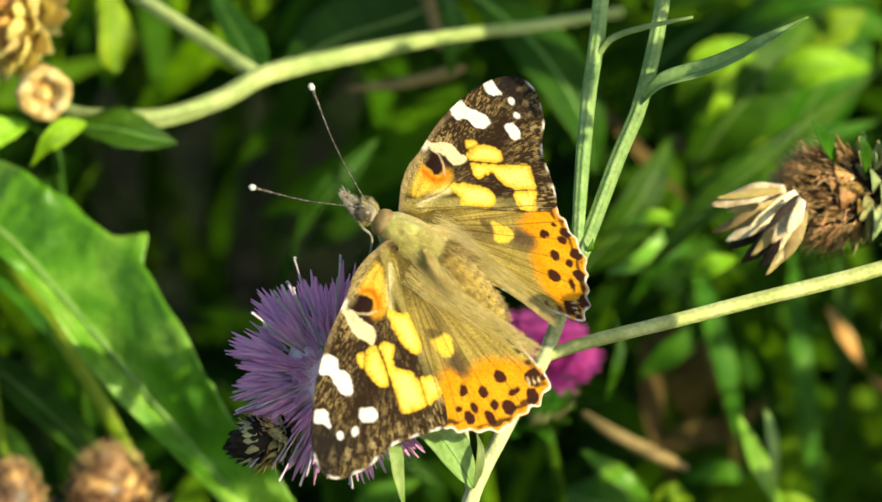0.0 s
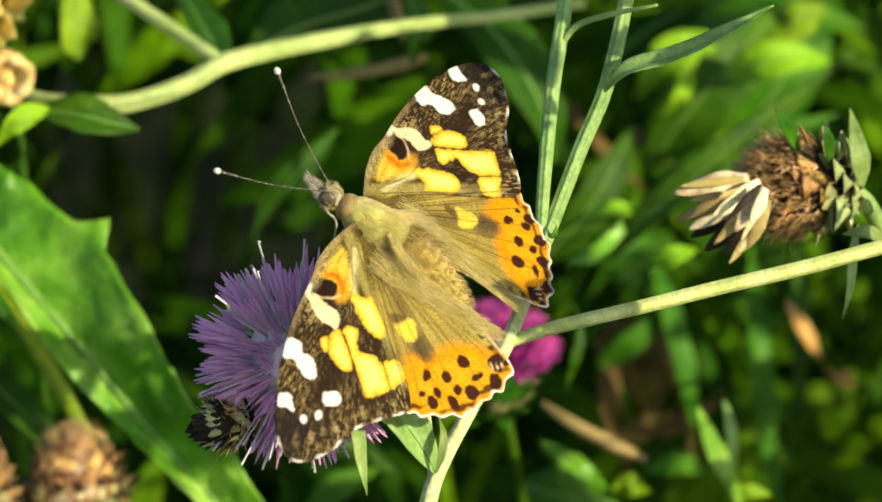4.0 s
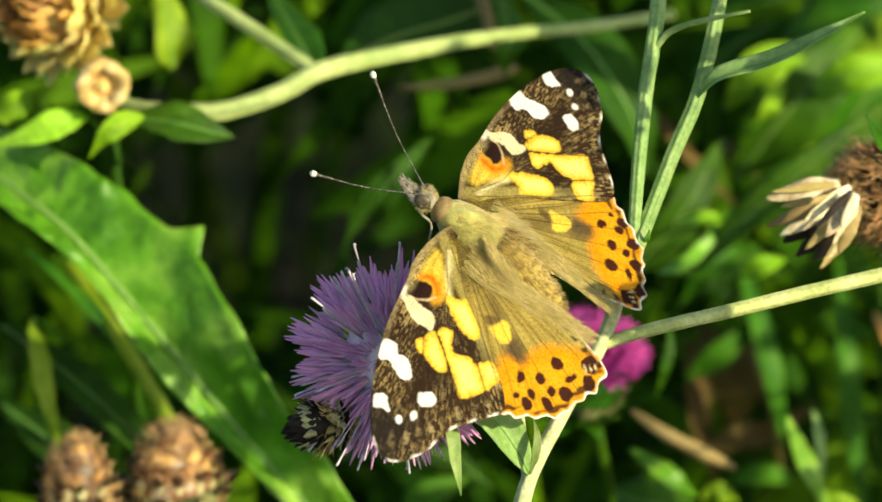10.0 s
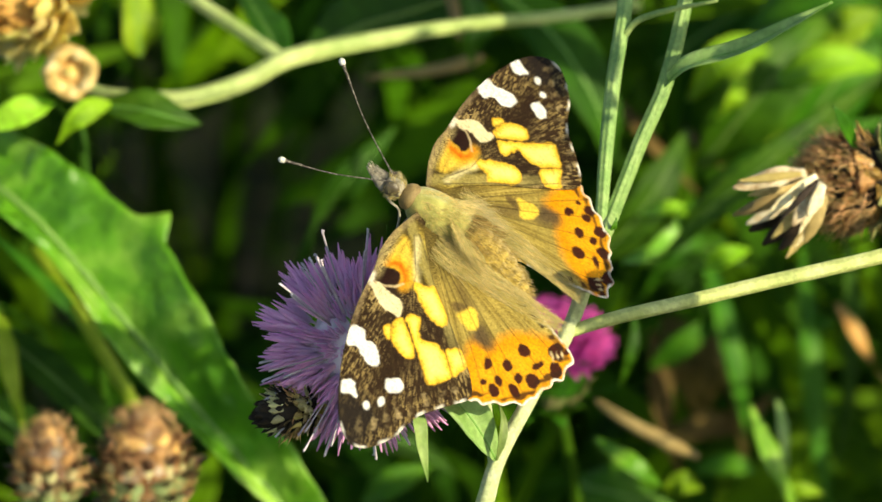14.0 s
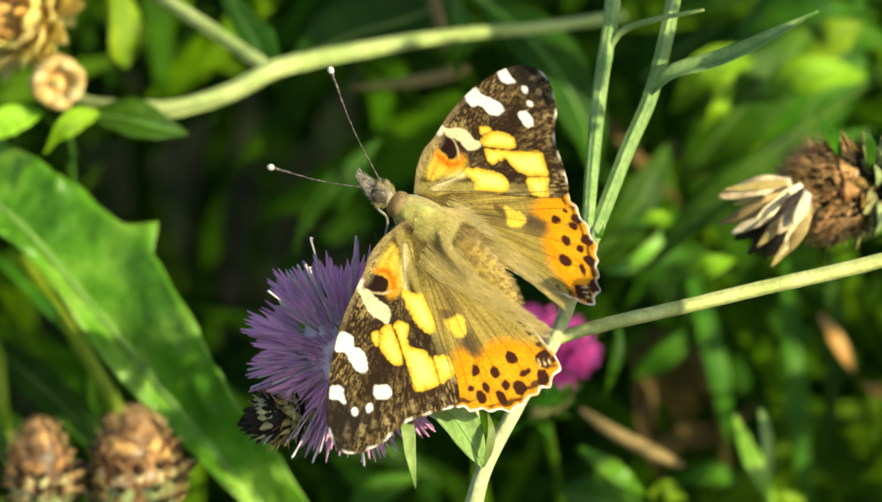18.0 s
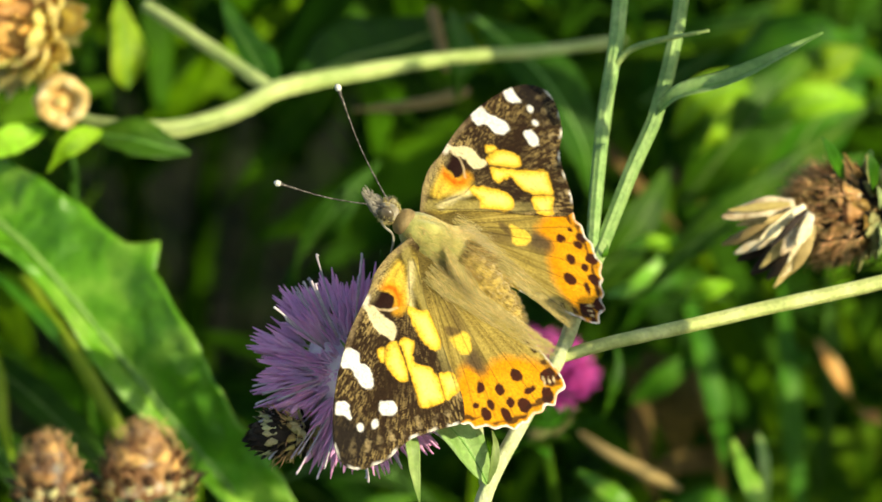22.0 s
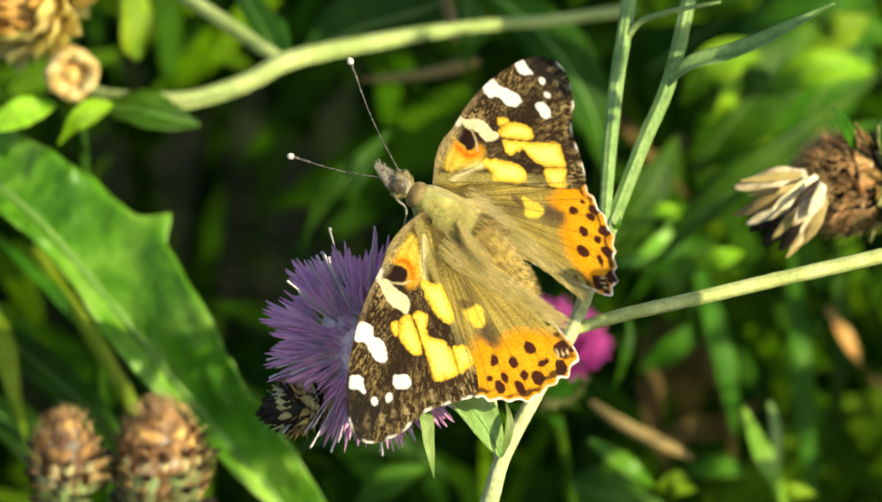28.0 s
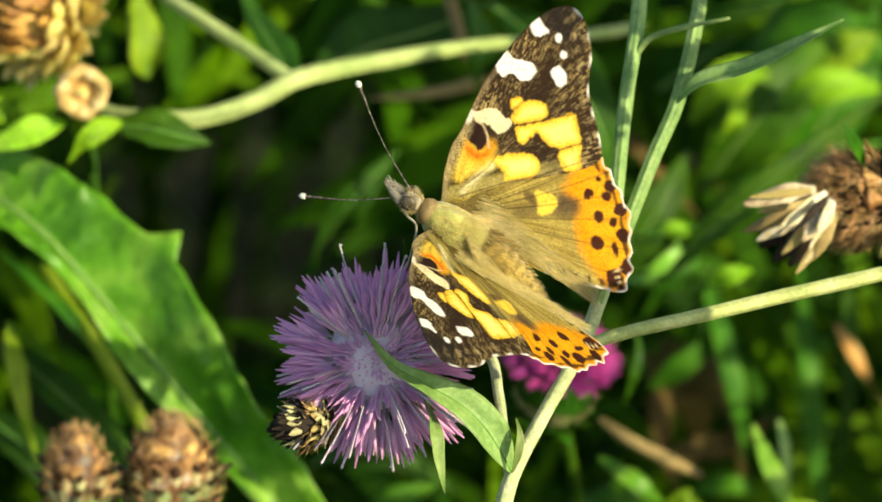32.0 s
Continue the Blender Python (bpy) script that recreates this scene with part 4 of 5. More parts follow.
def open_flower():
    origin = at(-9.3, -12.6, -6)
    axis = way(-0.10, 0.10, 1.0)
    head = empty("knapweed_flower", turned(origin, axis), "open purple knapweed flower head with spreading florets", "flower")
    part("receptacle", egg(5.0, 8.0), OLIVE, head).matrix_basis = Matrix.Translation((0, 0, -8.0 * MM))
    # Pale dome added among the packed floret tubes, to brighten the gaps.
    dome = ball(6.6, 6.6, 4.6, 36, 18, 0.22, 6)
    for v in dome.verts:
        v.co *= 1 + 0.10 * noise.noise(v.co / MM * 1.7)
    part("disc", dome, PURPLE, head, "pale lavender dome added to brighten the gaps between florets").matrix_basis = Matrix.Translation((0, 0, -1.6 * MM))
    rnd = random.Random(11)
    for k in range(185):
        f = (k + 0.5) / 185
        polar = 1.60 * f ** 0.60
        g = k * 2.39996 + rnd.uniform(-0.2, 0.2)
        polar += rnd.uniform(-0.12, 0.12)
        d = Vector((math.sin(polar) * math.cos(g), math.sin(polar) * math.sin(g), math.cos(polar)))
        foot = Vector((2.8 * f * math.cos(g), 2.8 * f * math.sin(g), -1.5)) * MM
        choice = rnd.choice(FLORETS if f > 0.25 else SHORT)
        share("floret", choice, head, turned(foot, d, rnd.uniform(0, 6.3)) @ Matrix.Scale(rnd.uniform(0.76, 1.0) * (0.55 + 0.45 * min(1, polar / 1.15)), 4))
    for k in range(44):
        g, polar = rnd.uniform(0, 6.3), rnd.uniform(0.7, 1.55)
        d = Vector((math.sin(polar) * math.cos(g), math.sin(polar) * math.sin(g), math.cos(polar)))
        ln = rnd.uniform(12.8, 16.6)
        part("style", tube([d * 6 * MM, d * ln * 0.95 * MM, (d * ln + Vector((rnd.uniform(-0.4, 0.4), rnd.uniform(-0.4, 0.4), 0))) * MM], [0.13 * MM, 0.10 * MM, 0.20 * MM, 0.07 * MM], 5, 8), STYLE, head)
    return head


open_flower()


def footing(q, seed):
    """Further points of a stalk, from q down to the soil."""
    foot = rooted(q, 0.03, seed)[2]
    return [q.lerp(foot, f) for f in (0.08, 0.25, 0.55, 1.0)]


def bud(name, origin, axis, radius, height, meshes, label, spread=0.25, core=CORE, stalk=(), start=0.0, seed=0, rows=9, group="", gap=0.36, size=1.0, fringe=0, shaggy=0.58, lashes=0, thin=1.3, hair=1.9, tips=(), wild=0.2, fine=0.15, full=0.93):
    head = empty(name, turned(origin, axis), label, "flower bud", group)
    part("core", egg(radius * full, height), core, head)
    cone_of(head, meshes, rows, radius, height, spread=spread, start=start, seed=seed, gap=gap, size=size, jitter=wild, tips=tips)
    if fringe:
        rnd, roots = random.Random(seed + 70), []
        for k in range(fringe):
            f, a = rnd.uniform(shaggy, 1.12), rnd.uniform(0, 6.3)
            g = math.pi * (0.10 + 0.80 * f)
            rad, z = radius * max(0.0, math.sin(g)) ** 0.8 * 1.02, height * (0.5 - 0.5 * math.cos(g))
            roots.append(((rad * math.cos(a), rad * math.sin(a), z), (math.cos(a) * (1.0 - 0.8 * f) + rnd.uniform(-0.4, 0.4), math.sin(a) * (1.0 - 0.8 * f) + rnd.uniform(-0.4, 0.4), 0.9), 1))
        part("fringe", hairs(roots, hair, fine, seed, 0.9), BROWN_HAIR, head, "fine brown fringe of the scales")
    if lashes:
        rnd, roots = random.Random(seed + 90), []
        for k in range(lashes):
            f, a = rnd.uniform(0.12, 0.55), rnd.uniform(0, 6.3)
            g = math.pi * (0.10 + 0.80 * f)
            rad, z = radius * math.sin(g) ** 0.8 * 1.02, height * (0.5 - 0.5 * math.cos(g))
            roots.append(((rad * math.cos(a), rad * math.sin(a), z), (math.cos(a), math.sin(a), rnd.uniform(0.3, 1.4)), 1))
        part("fringe", hairs(roots, 2.0, 0.13, seed + 1, 0.8), BROWN_HAIR, head, "stiff bristles on the lower scales")
    if stalk:
        inv = head.matrix_basis.inverted()
        part("stalk", tube([inv @ Vector(q) for q in (*stalk, *footing(Vector(stalk[-1]), seed))], [thin * MM, thin * 0.9 * MM, thin * MM, 1.5 * MM], 12, 40, 0.12), STEM, head)
    return head


bud("withered_bud", at(-15.2, -20.5, -6), way(-1.0, -0.10, 0.35), 2.9, 7.6, [B_TAN, B_DARK, B_YELLOW_SMALL, B_TAN, B_DARK, B_YELLOW_SMALL, B_DARK, B_DARK], "withered blackish bud with pale tan scales", 0.34, DARK, seed=2, rows=12, gap=0.36, size=0.52, lashes=90, wild=0.4)
bud("brown_bud", at(-33.2, -32.8, 106), way(-0.02, 1.0, 0.42), 4.9, 15.0, [B_PALE, B_PALE, B_PALE, B_PALE, B_PALE, B_YELLOW_SMALL, B_CHESTNUT, B_CHESTNUT, B_CHESTNUT, B_CHESTNUT], "closed knapweed bud, chestnut fringed scales over pale green dark-tipped ones", 0.13, core=CHESTNUT, full=0.97,
    stalk=[at(-33.2, -32.4, 106), at(-33.5, -41.4, 102), at(-35.6, -56.9, 80)], seed=5, group="buds in the foreground", rows=11, gap=0.56, size=0.92, fringe=260, shaggy=0.5, hair=1.5, fine=0.07, lashes=160, tips=(T_DARK, T_DARK, T_DARK, T_DARK, T_DARK, T_DARK, None, None, None, None))
bud("brown_bud", at(-44.1, -30.0, 112), way(-0.03, 1.0, 0.35), 3.5, 10.4, [B_PALE, B_PALE, B_YELLOW_SMALL, B_CHESTNUT, B_CHESTNUT, B_CHESTNUT], "smaller closed bud with rusty chestnut scales", 0.13, core=CHESTNUT, full=0.97,
    stalk=[at(-44.0, -29.8, 112), at(-43.0, -33.9, 108), at(-40.9, -56.9, 80)], seed=6, group="buds in the foreground", rows=9, gap=0.56, size=0.72, fringe=180, shaggy=0.5, hair=1.3, fine=0.07, lashes=120, thin=0.85, tips=(T_DARK, T_DARK, T_DARK, None, None, None))
bud("seed_head", at(63.5, 9.2, -66), way(-1.0, -0.02, 0.25), 6.0, 13.4, [B_PALE, B_YELLOW_SMALL, B_PALE, B_OLIVE, B_BROWN, B_CHESTNUT, B_BROWN, B_DARK, B_BROWN], "spent seed head, brown and shaggy, with olive scales at its foot", 0.42, core=DARK,
    seed=8, rows=13, gap=0.46, size=0.95, fringe=1300, shaggy=0.46, hair=3.2, fine=0.085, stalk=[at(63.6, 8.8, -66), at(67.7, 3.5, -70), at(78.0, -19.5, -90)], lashes=90, wild=0.5)
def straw_tuft():
    """The straw-coloured bracts that stick out of the seed head."""
    root = at(51.3, 7.6, -56)
    tuft = empty("straw_bracts", Matrix.Translation(root), "tuft of dry straw-coloured bracts on the seed head", "dry bracts")
    # The DARK pieces stand for the dark gaps between the straw bracts.
    for k, (a, b, wide, mat) in enumerate((
            (at(49.5, 10.3, -52), at(39.7, 8.1, -50), 3.4, STRAW), (at(48.3, 7.6, -57), at(40.0, 4.5, -58), 2.6, DRY), (at(48.5, 7.1, -60), at(41.8, 3.3, -60), 2.2, STRAW),
            (at(50.9, 9.6, -50), at(44.6, 5.0, -47), 2.7, STRAW), (at(51.4, 9.0, -49), at(47.5, 3.1, -46), 3.0, STRAW), (at(51.7, 8.3, -52), at(44.9, 1.4, -52), 2.2, DRY),
            (at(51.9, 7.3, -50), at(49.2, 0.8, -49), 2.6, DRY), (at(51.1, 4.8, -56), at(47.0, -1.2, -56), 1.9, TAN), (at(48.5, 6.1, -60), at(42.3, 2.4, -63), 3.0, DARK),
            (at(49.7, 5.6, -58), at(44.0, 0.5, -60), 3.2, DARK), (at(50.9, 5.0, -60), at(46.3, -0.1, -62), 3.0, DARK), (at(49.0, 9.1, -56), at(41.9, 7.1, -55), 2.0, TAN),
            (at(51.7, 8.7, -48), at(49.5, 4.3, -45), 2.2, STRAW), (at(48.8, 10.0, -51), at(40.3, 9.0, -49), 1.4, DRY), (at(50.9, 9.2, -47), at(45.9, 3.9, -45), 1.2, DARK),
            (at(51.3, 8.8, -48), at(48.4, 2.0, -47), 1.4, STRAW), (at(50.5, 7.2, -54), at(43.1, 3.5, -53), 1.3, STRAW), (at(51.4, 5.7, -54), at(48.1, 0.2, -54), 1.2, STRAW))):
        out = way(0.45 + 0.25 * math.sin(3 * k), 0.25 + 0.3 * math.cos(5 * k), 1)
        mid = a.lerp(b, 0.5) + out * 0.8 * MM
        form = blade([a - root, mid - root, b - root], wide * 0.82 * MM, out, fold=-0.22, wave=0.25, thick=0.3, count=16, across=7, shape=(0.45, 0.85, 1.0, 0.95, 0.7, 0.15), seed=60 + k, dents=0.10)
        part("bract", form, mat, tuft)


straw_tuft()
for q0, q1, q2 in ((at(56.7, 13.2, -60), at(54.7, 16.6, -56), at(53.2, 19.1, -54)), (at(60.6, 11.7, -60), at(60.1, 14.7, -56), at(59.6, 17.1, -55))):
    leaf("spiky_leaf", [q0, q1, q2], 2.2 * MM, way(0.6, 0.1, 1), LEAF, "small pointed green leaf on the seed head", rib=False, count=10, across=5)


for q, wide, words in (((at(64.9, 8.8, -62), at(64.2, 13.2, -60), at(63.3, 19.3, -62)), 3.2, "pointed green leaf beside the seed head"),
                       ((at(68.0, 1.6, -60), at(65.1, 2.9, -56), at(61.9, 2.6, -56)), 2.0, "pale grey-green leaf tip under the seed head"),
                       ((at(64.2, 3.9, -60), at(63.3, 0.5, -57), at(62.9, -4.0, -56), at(62.0, -8.5, -57)), 1.5, "thin curled light green leaf hanging down")):
    leaf("narrow_leaf", list(q), wide * MM, way(0.5, 0.2, 1), LEAF_LIGHT, words, rib=False, fold=0.35, count=18, across=5)


def cup():
    """The empty receptacle of a shed flower: a hollow tan ring with a brown floor."""
    ob = empty("empty_seed_cup", turned(at(-51.3, 24.6, -137), way(0.05, -0.25, 1.0)), "empty tan seed cup with a brown hollow", "seed cup")
    verts, faces, n = [], [], 28
    prof = [(2.2, -6.0), (3.3, -4.0), (3.9, -1.5), (3.8, 0.0), (3.3, 0.5), (2.5, 0.3), (1.9, -0.6), (1.6, -1.2)]
    for r, z in prof:
        for j in range(n):
            g = 2 * math.pi * j / n
            k = 1 + 0.05 * math.sin(g * 9 + z) + 0.04 * math.sin(g * 4 + 1)
            verts.append((r * k * math.cos(g) * MM, r * k * math.sin(g) * MM, (z + 0.25 * math.sin(g * 7)) * MM))
    for k in range(len(prof) - 1):
        for j in range(n):
            jj = (j + 1) % n
            faces.append((k * n + j, k * n + jj, (k + 1) * n + jj, (k + 1) * n + j))
    faces.append(tuple(range(n))[::-1])
    part("ring", (verts, [], faces), plain("cup_gold", ((0.50, 0.30, 0.08), (0.80, 0.56, 0.20), (0.95, 0.82, 0.48)), 350, 0.6, 0.1, 0.5, each=0), ob)
    part("hollow", ball(2.2, 2.2, 0.35, 20, 10, 0.2, 3, Matrix.Translation((0, 0, -1.2 * MM))), RUST, ob, "rough brown hollow")
    part("knob", ball(0.95, 0.95, 0.7, 14, 8, 0.3, 5, Matrix.Translation((0.1 * MM, 0, -0.8 * MM))), YELLOW_DRY, ob, "orange-brown knob in the hollow")


cup()
bud("old_seed_head", at(-54.1, 35.8, -148), way(-0.62, 0.05, 0.75), 7.2, 12.0, [B_OLIVE, B_YELLOW, B_YELLOW, B_YELLOW, B_YELLOW, B_RUST, B_RUST], "large yellow and orange seed head with papery scales", 0.35, RUST, seed=12, rows=9, gap=0.34, size=1.05)


# ---- stems ----
def stalk(name, label, pieces, mat=STEM, sides=28, ridge=0.2, count=40):
    ob = empty(name, Matrix(), label, "stem")
    for k, (nm, pts, radii, *own) in enumerate(pieces):
        part(nm, tube(pts, [r * MM for r in radii], sides, 90 if len(pts) > 9 else count, 0.08 if own else ridge, 0.02, k), own[0] if own else mat, ob)
    if name == "pale_branch":
        part("foot", tube(rooted(pieces[0][1][0], 0.05, 5), [0.9 * MM, 0.8 * MM, 1.2 * MM], 8, 16), LEAF_SHADED, ob)
    return ob


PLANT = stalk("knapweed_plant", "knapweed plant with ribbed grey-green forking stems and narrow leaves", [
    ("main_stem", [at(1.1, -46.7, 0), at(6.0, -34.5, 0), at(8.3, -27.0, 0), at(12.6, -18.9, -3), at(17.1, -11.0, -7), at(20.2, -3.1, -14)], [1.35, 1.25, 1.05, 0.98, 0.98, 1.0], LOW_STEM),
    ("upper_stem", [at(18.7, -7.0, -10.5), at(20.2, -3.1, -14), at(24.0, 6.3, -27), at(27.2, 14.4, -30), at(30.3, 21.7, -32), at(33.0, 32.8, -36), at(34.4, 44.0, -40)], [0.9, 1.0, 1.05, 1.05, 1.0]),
    ("stem_base", rooted(at(1.1, -46.7, 0), 0.05, 3), [1.35, 1.5, 1.8], LOW_STEM),
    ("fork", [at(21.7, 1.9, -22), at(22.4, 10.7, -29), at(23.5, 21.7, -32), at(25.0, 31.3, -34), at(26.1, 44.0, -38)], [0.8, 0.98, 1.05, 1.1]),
    ("side_branch", [at(16.4, -11.0, -7), at(22.8, -9.0, -10), at(33.7, -6.5, -14), at(44.7, -3.9, -18), at(57.0, -1.1, -22), at(74.3, 3.4, -28)], [0.8, 0.92, 0.96, 1.0, 1.0], BRANCH_STEM),
    ("flower_stalk", [at(7.9, -27.6, 0), at(7.1, -21.6, -4), at(6.5, -16.9, -8), at(5.6, -12.4, -12), at(2.4, -10.2, -16), at(-6.0, -11.6, -16)], [0.75, 0.72, 0.72, 0.72, 0.8, 0.9], LOW_STEM),
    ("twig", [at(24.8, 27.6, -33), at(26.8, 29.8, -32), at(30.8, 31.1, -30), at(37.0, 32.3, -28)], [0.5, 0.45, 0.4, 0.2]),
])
leaf("narrow_leaf", [at(29.9, 21.0, -32), at(33.4, 24.0, -29), at(39.9, 25.9, -27), at(46.4, 29.1, -25), at(51.7, 32.1, -24)], 2.7 * MM, way(-0.45, 0.5, 0.75), LEAF_LIGHT, "narrow grey-green leaf on the forked stem", fold=0.55, shape=(0.45, 0.85, 1.0, 0.9, 0.55, 0.05), parent=PLANT)
leaf("narrow_leaf", [at(8.1, -26.9, 1), at(6.0, -23.2, 3), at(2.8, -19.2, 4.5), at(-2.1, -16.1, 5), at(-7.1, -13.4, 4.5), at(-10.9, -8.7, 4)], 4.9 * MM, way(0.35, 0.35, 1.0), LEAF_LIGHT, "pointed light green leaf that lies across the purple flower", fold=0.45, shape=(0.14, 0.66, 1.0, 1.0, 0.86, 0.62, 0.42, 0.24, 0.03), parent=PLANT)
leaf("narrow_leaf", [at(-3.0, -17.4, -3), at(-1.9, -21.2, 5), at(-1.3, -25.5, 5), at(-0.5, -29.7, 3)], 2.1 * MM, way(0.6, 0.1, 1), LEAF_LIGHT, "small narrow green leaf hanging under the flower", fold=0.4, rib=False, parent=PLANT)
leaf("narrow_leaf", [at(8.2, -26.9, 3), at(8.8, -24.2, 4), at(9.0, -22.0, 4), at(8.6, -19.9, 3)], 1.3 * MM, way(0.6, 0.2, 1), LEAF_LIGHT, "tiny green leaf in the fork of the stem", fold=0.4, rib=False, parent=PLANT)
leaf("narrow_leaf", [at(23.0, 2.1, -22), at(23.4, 2.8, -21), at(23.8, 4.0, -21)], 0.9 * MM, way(0.6, 0.2, 1), LEAF, "tiny green leaf at the fork", fold=0.3, rib=False, count=10, across=5, parent=PLANT)
leaf("narrow_leaf", [at(-4.9, -3.9, -9), at(-5.4, -0.6, -8), at(-5.8, 3.0, -8)], 1.3 * MM, way(0.6, 0.2, 1), LEAF, "small pale green leaf behind the flower", fold=0.3, rib=False, count=12, across=5, parent=PLANT)

stalk("pale_branch", "pale green branching stem behind the butterfly", [
    ("main_stem", [at(-50.9, 23.8, -150), at(-47.2, 22.0, -147), at(-43.6, 21.3, -145), at(-39.5, 21.0, -145), at(-34.0, 21.4, -146), at(-26.8, 23.8, -150), at(-21.2, 26.9, -152), at(-14.9, 28.7, -158), at(-7.6, 30.2, -162), at(0.5, 31.8, -168), at(7.9, 33.1, -180), at(17.9, 34.3, -195), at(30.7, 36.5, -210)], [0.77, 1.12, 1.38, 1.38, 1.38, 1.38, 1.29, 1.03, 0.86, 0.86]),
    ("side_branch", [at(-21.1, 26.8, -152), at(-27.8, 31.4, -156), at(-34.7, 36.0, -160), at(-40.1, 39.5, -164)], [1.1, 1.05, 1.0]),
], PALE_STEM)
stalk("dry_stalk", "dry tan stalk end among the leaves", [("stalk", [at(-9.9, 25.8, -218), at(-1.4, 26.5, -215), at(4.0, 27.6, -213), at(7.7, 28.7, -212)], [0.3, 0.8, 0.9, 1.1, 0.5])], DRY)
leaf("broad_leaf", [at(4.7, 40.5, -200), at(6.3, 34.5, -192), at(6.1, 30.7, -190), at(5.5, 26.7, -195)], 5.5 * MM, way(0.6, 0.1, 1), LEAF, "upright green leaf at the branch", count=20, across=7)


# ---- leaves ----
leaf("toothed_leaf", [at(-76.3, 18.3, -158), at(-62.3, 8.7, -146), at(-52.9, 0.5, -143), at(-37.6, -17.9, -142), at(-24.6, -32.5, -142), at(-11.5, -47.6, -146)], 21.0 * MM, way(0.45, -0.05, 1.0), LEAF_BIG, "large toothed green leaf with a bright midrib", fold=0.34, wave=0.05, teeth=0.07, count=120, across=21, lop=(0.45, 0.5, 0.44, 0.32, 0.22, 0.15, 0.12, 0.10), thick=0.5,
     shape=(0.3, 0.6, 0.78, 0.82, 0.88, 1.10, 1.08, 0.86, 0.74, 0.54, 0.1), rib_size=0.036, twist=way(-0.55, 0.0, 1.0), spur=(0.475, 0.36), dents=0.095)
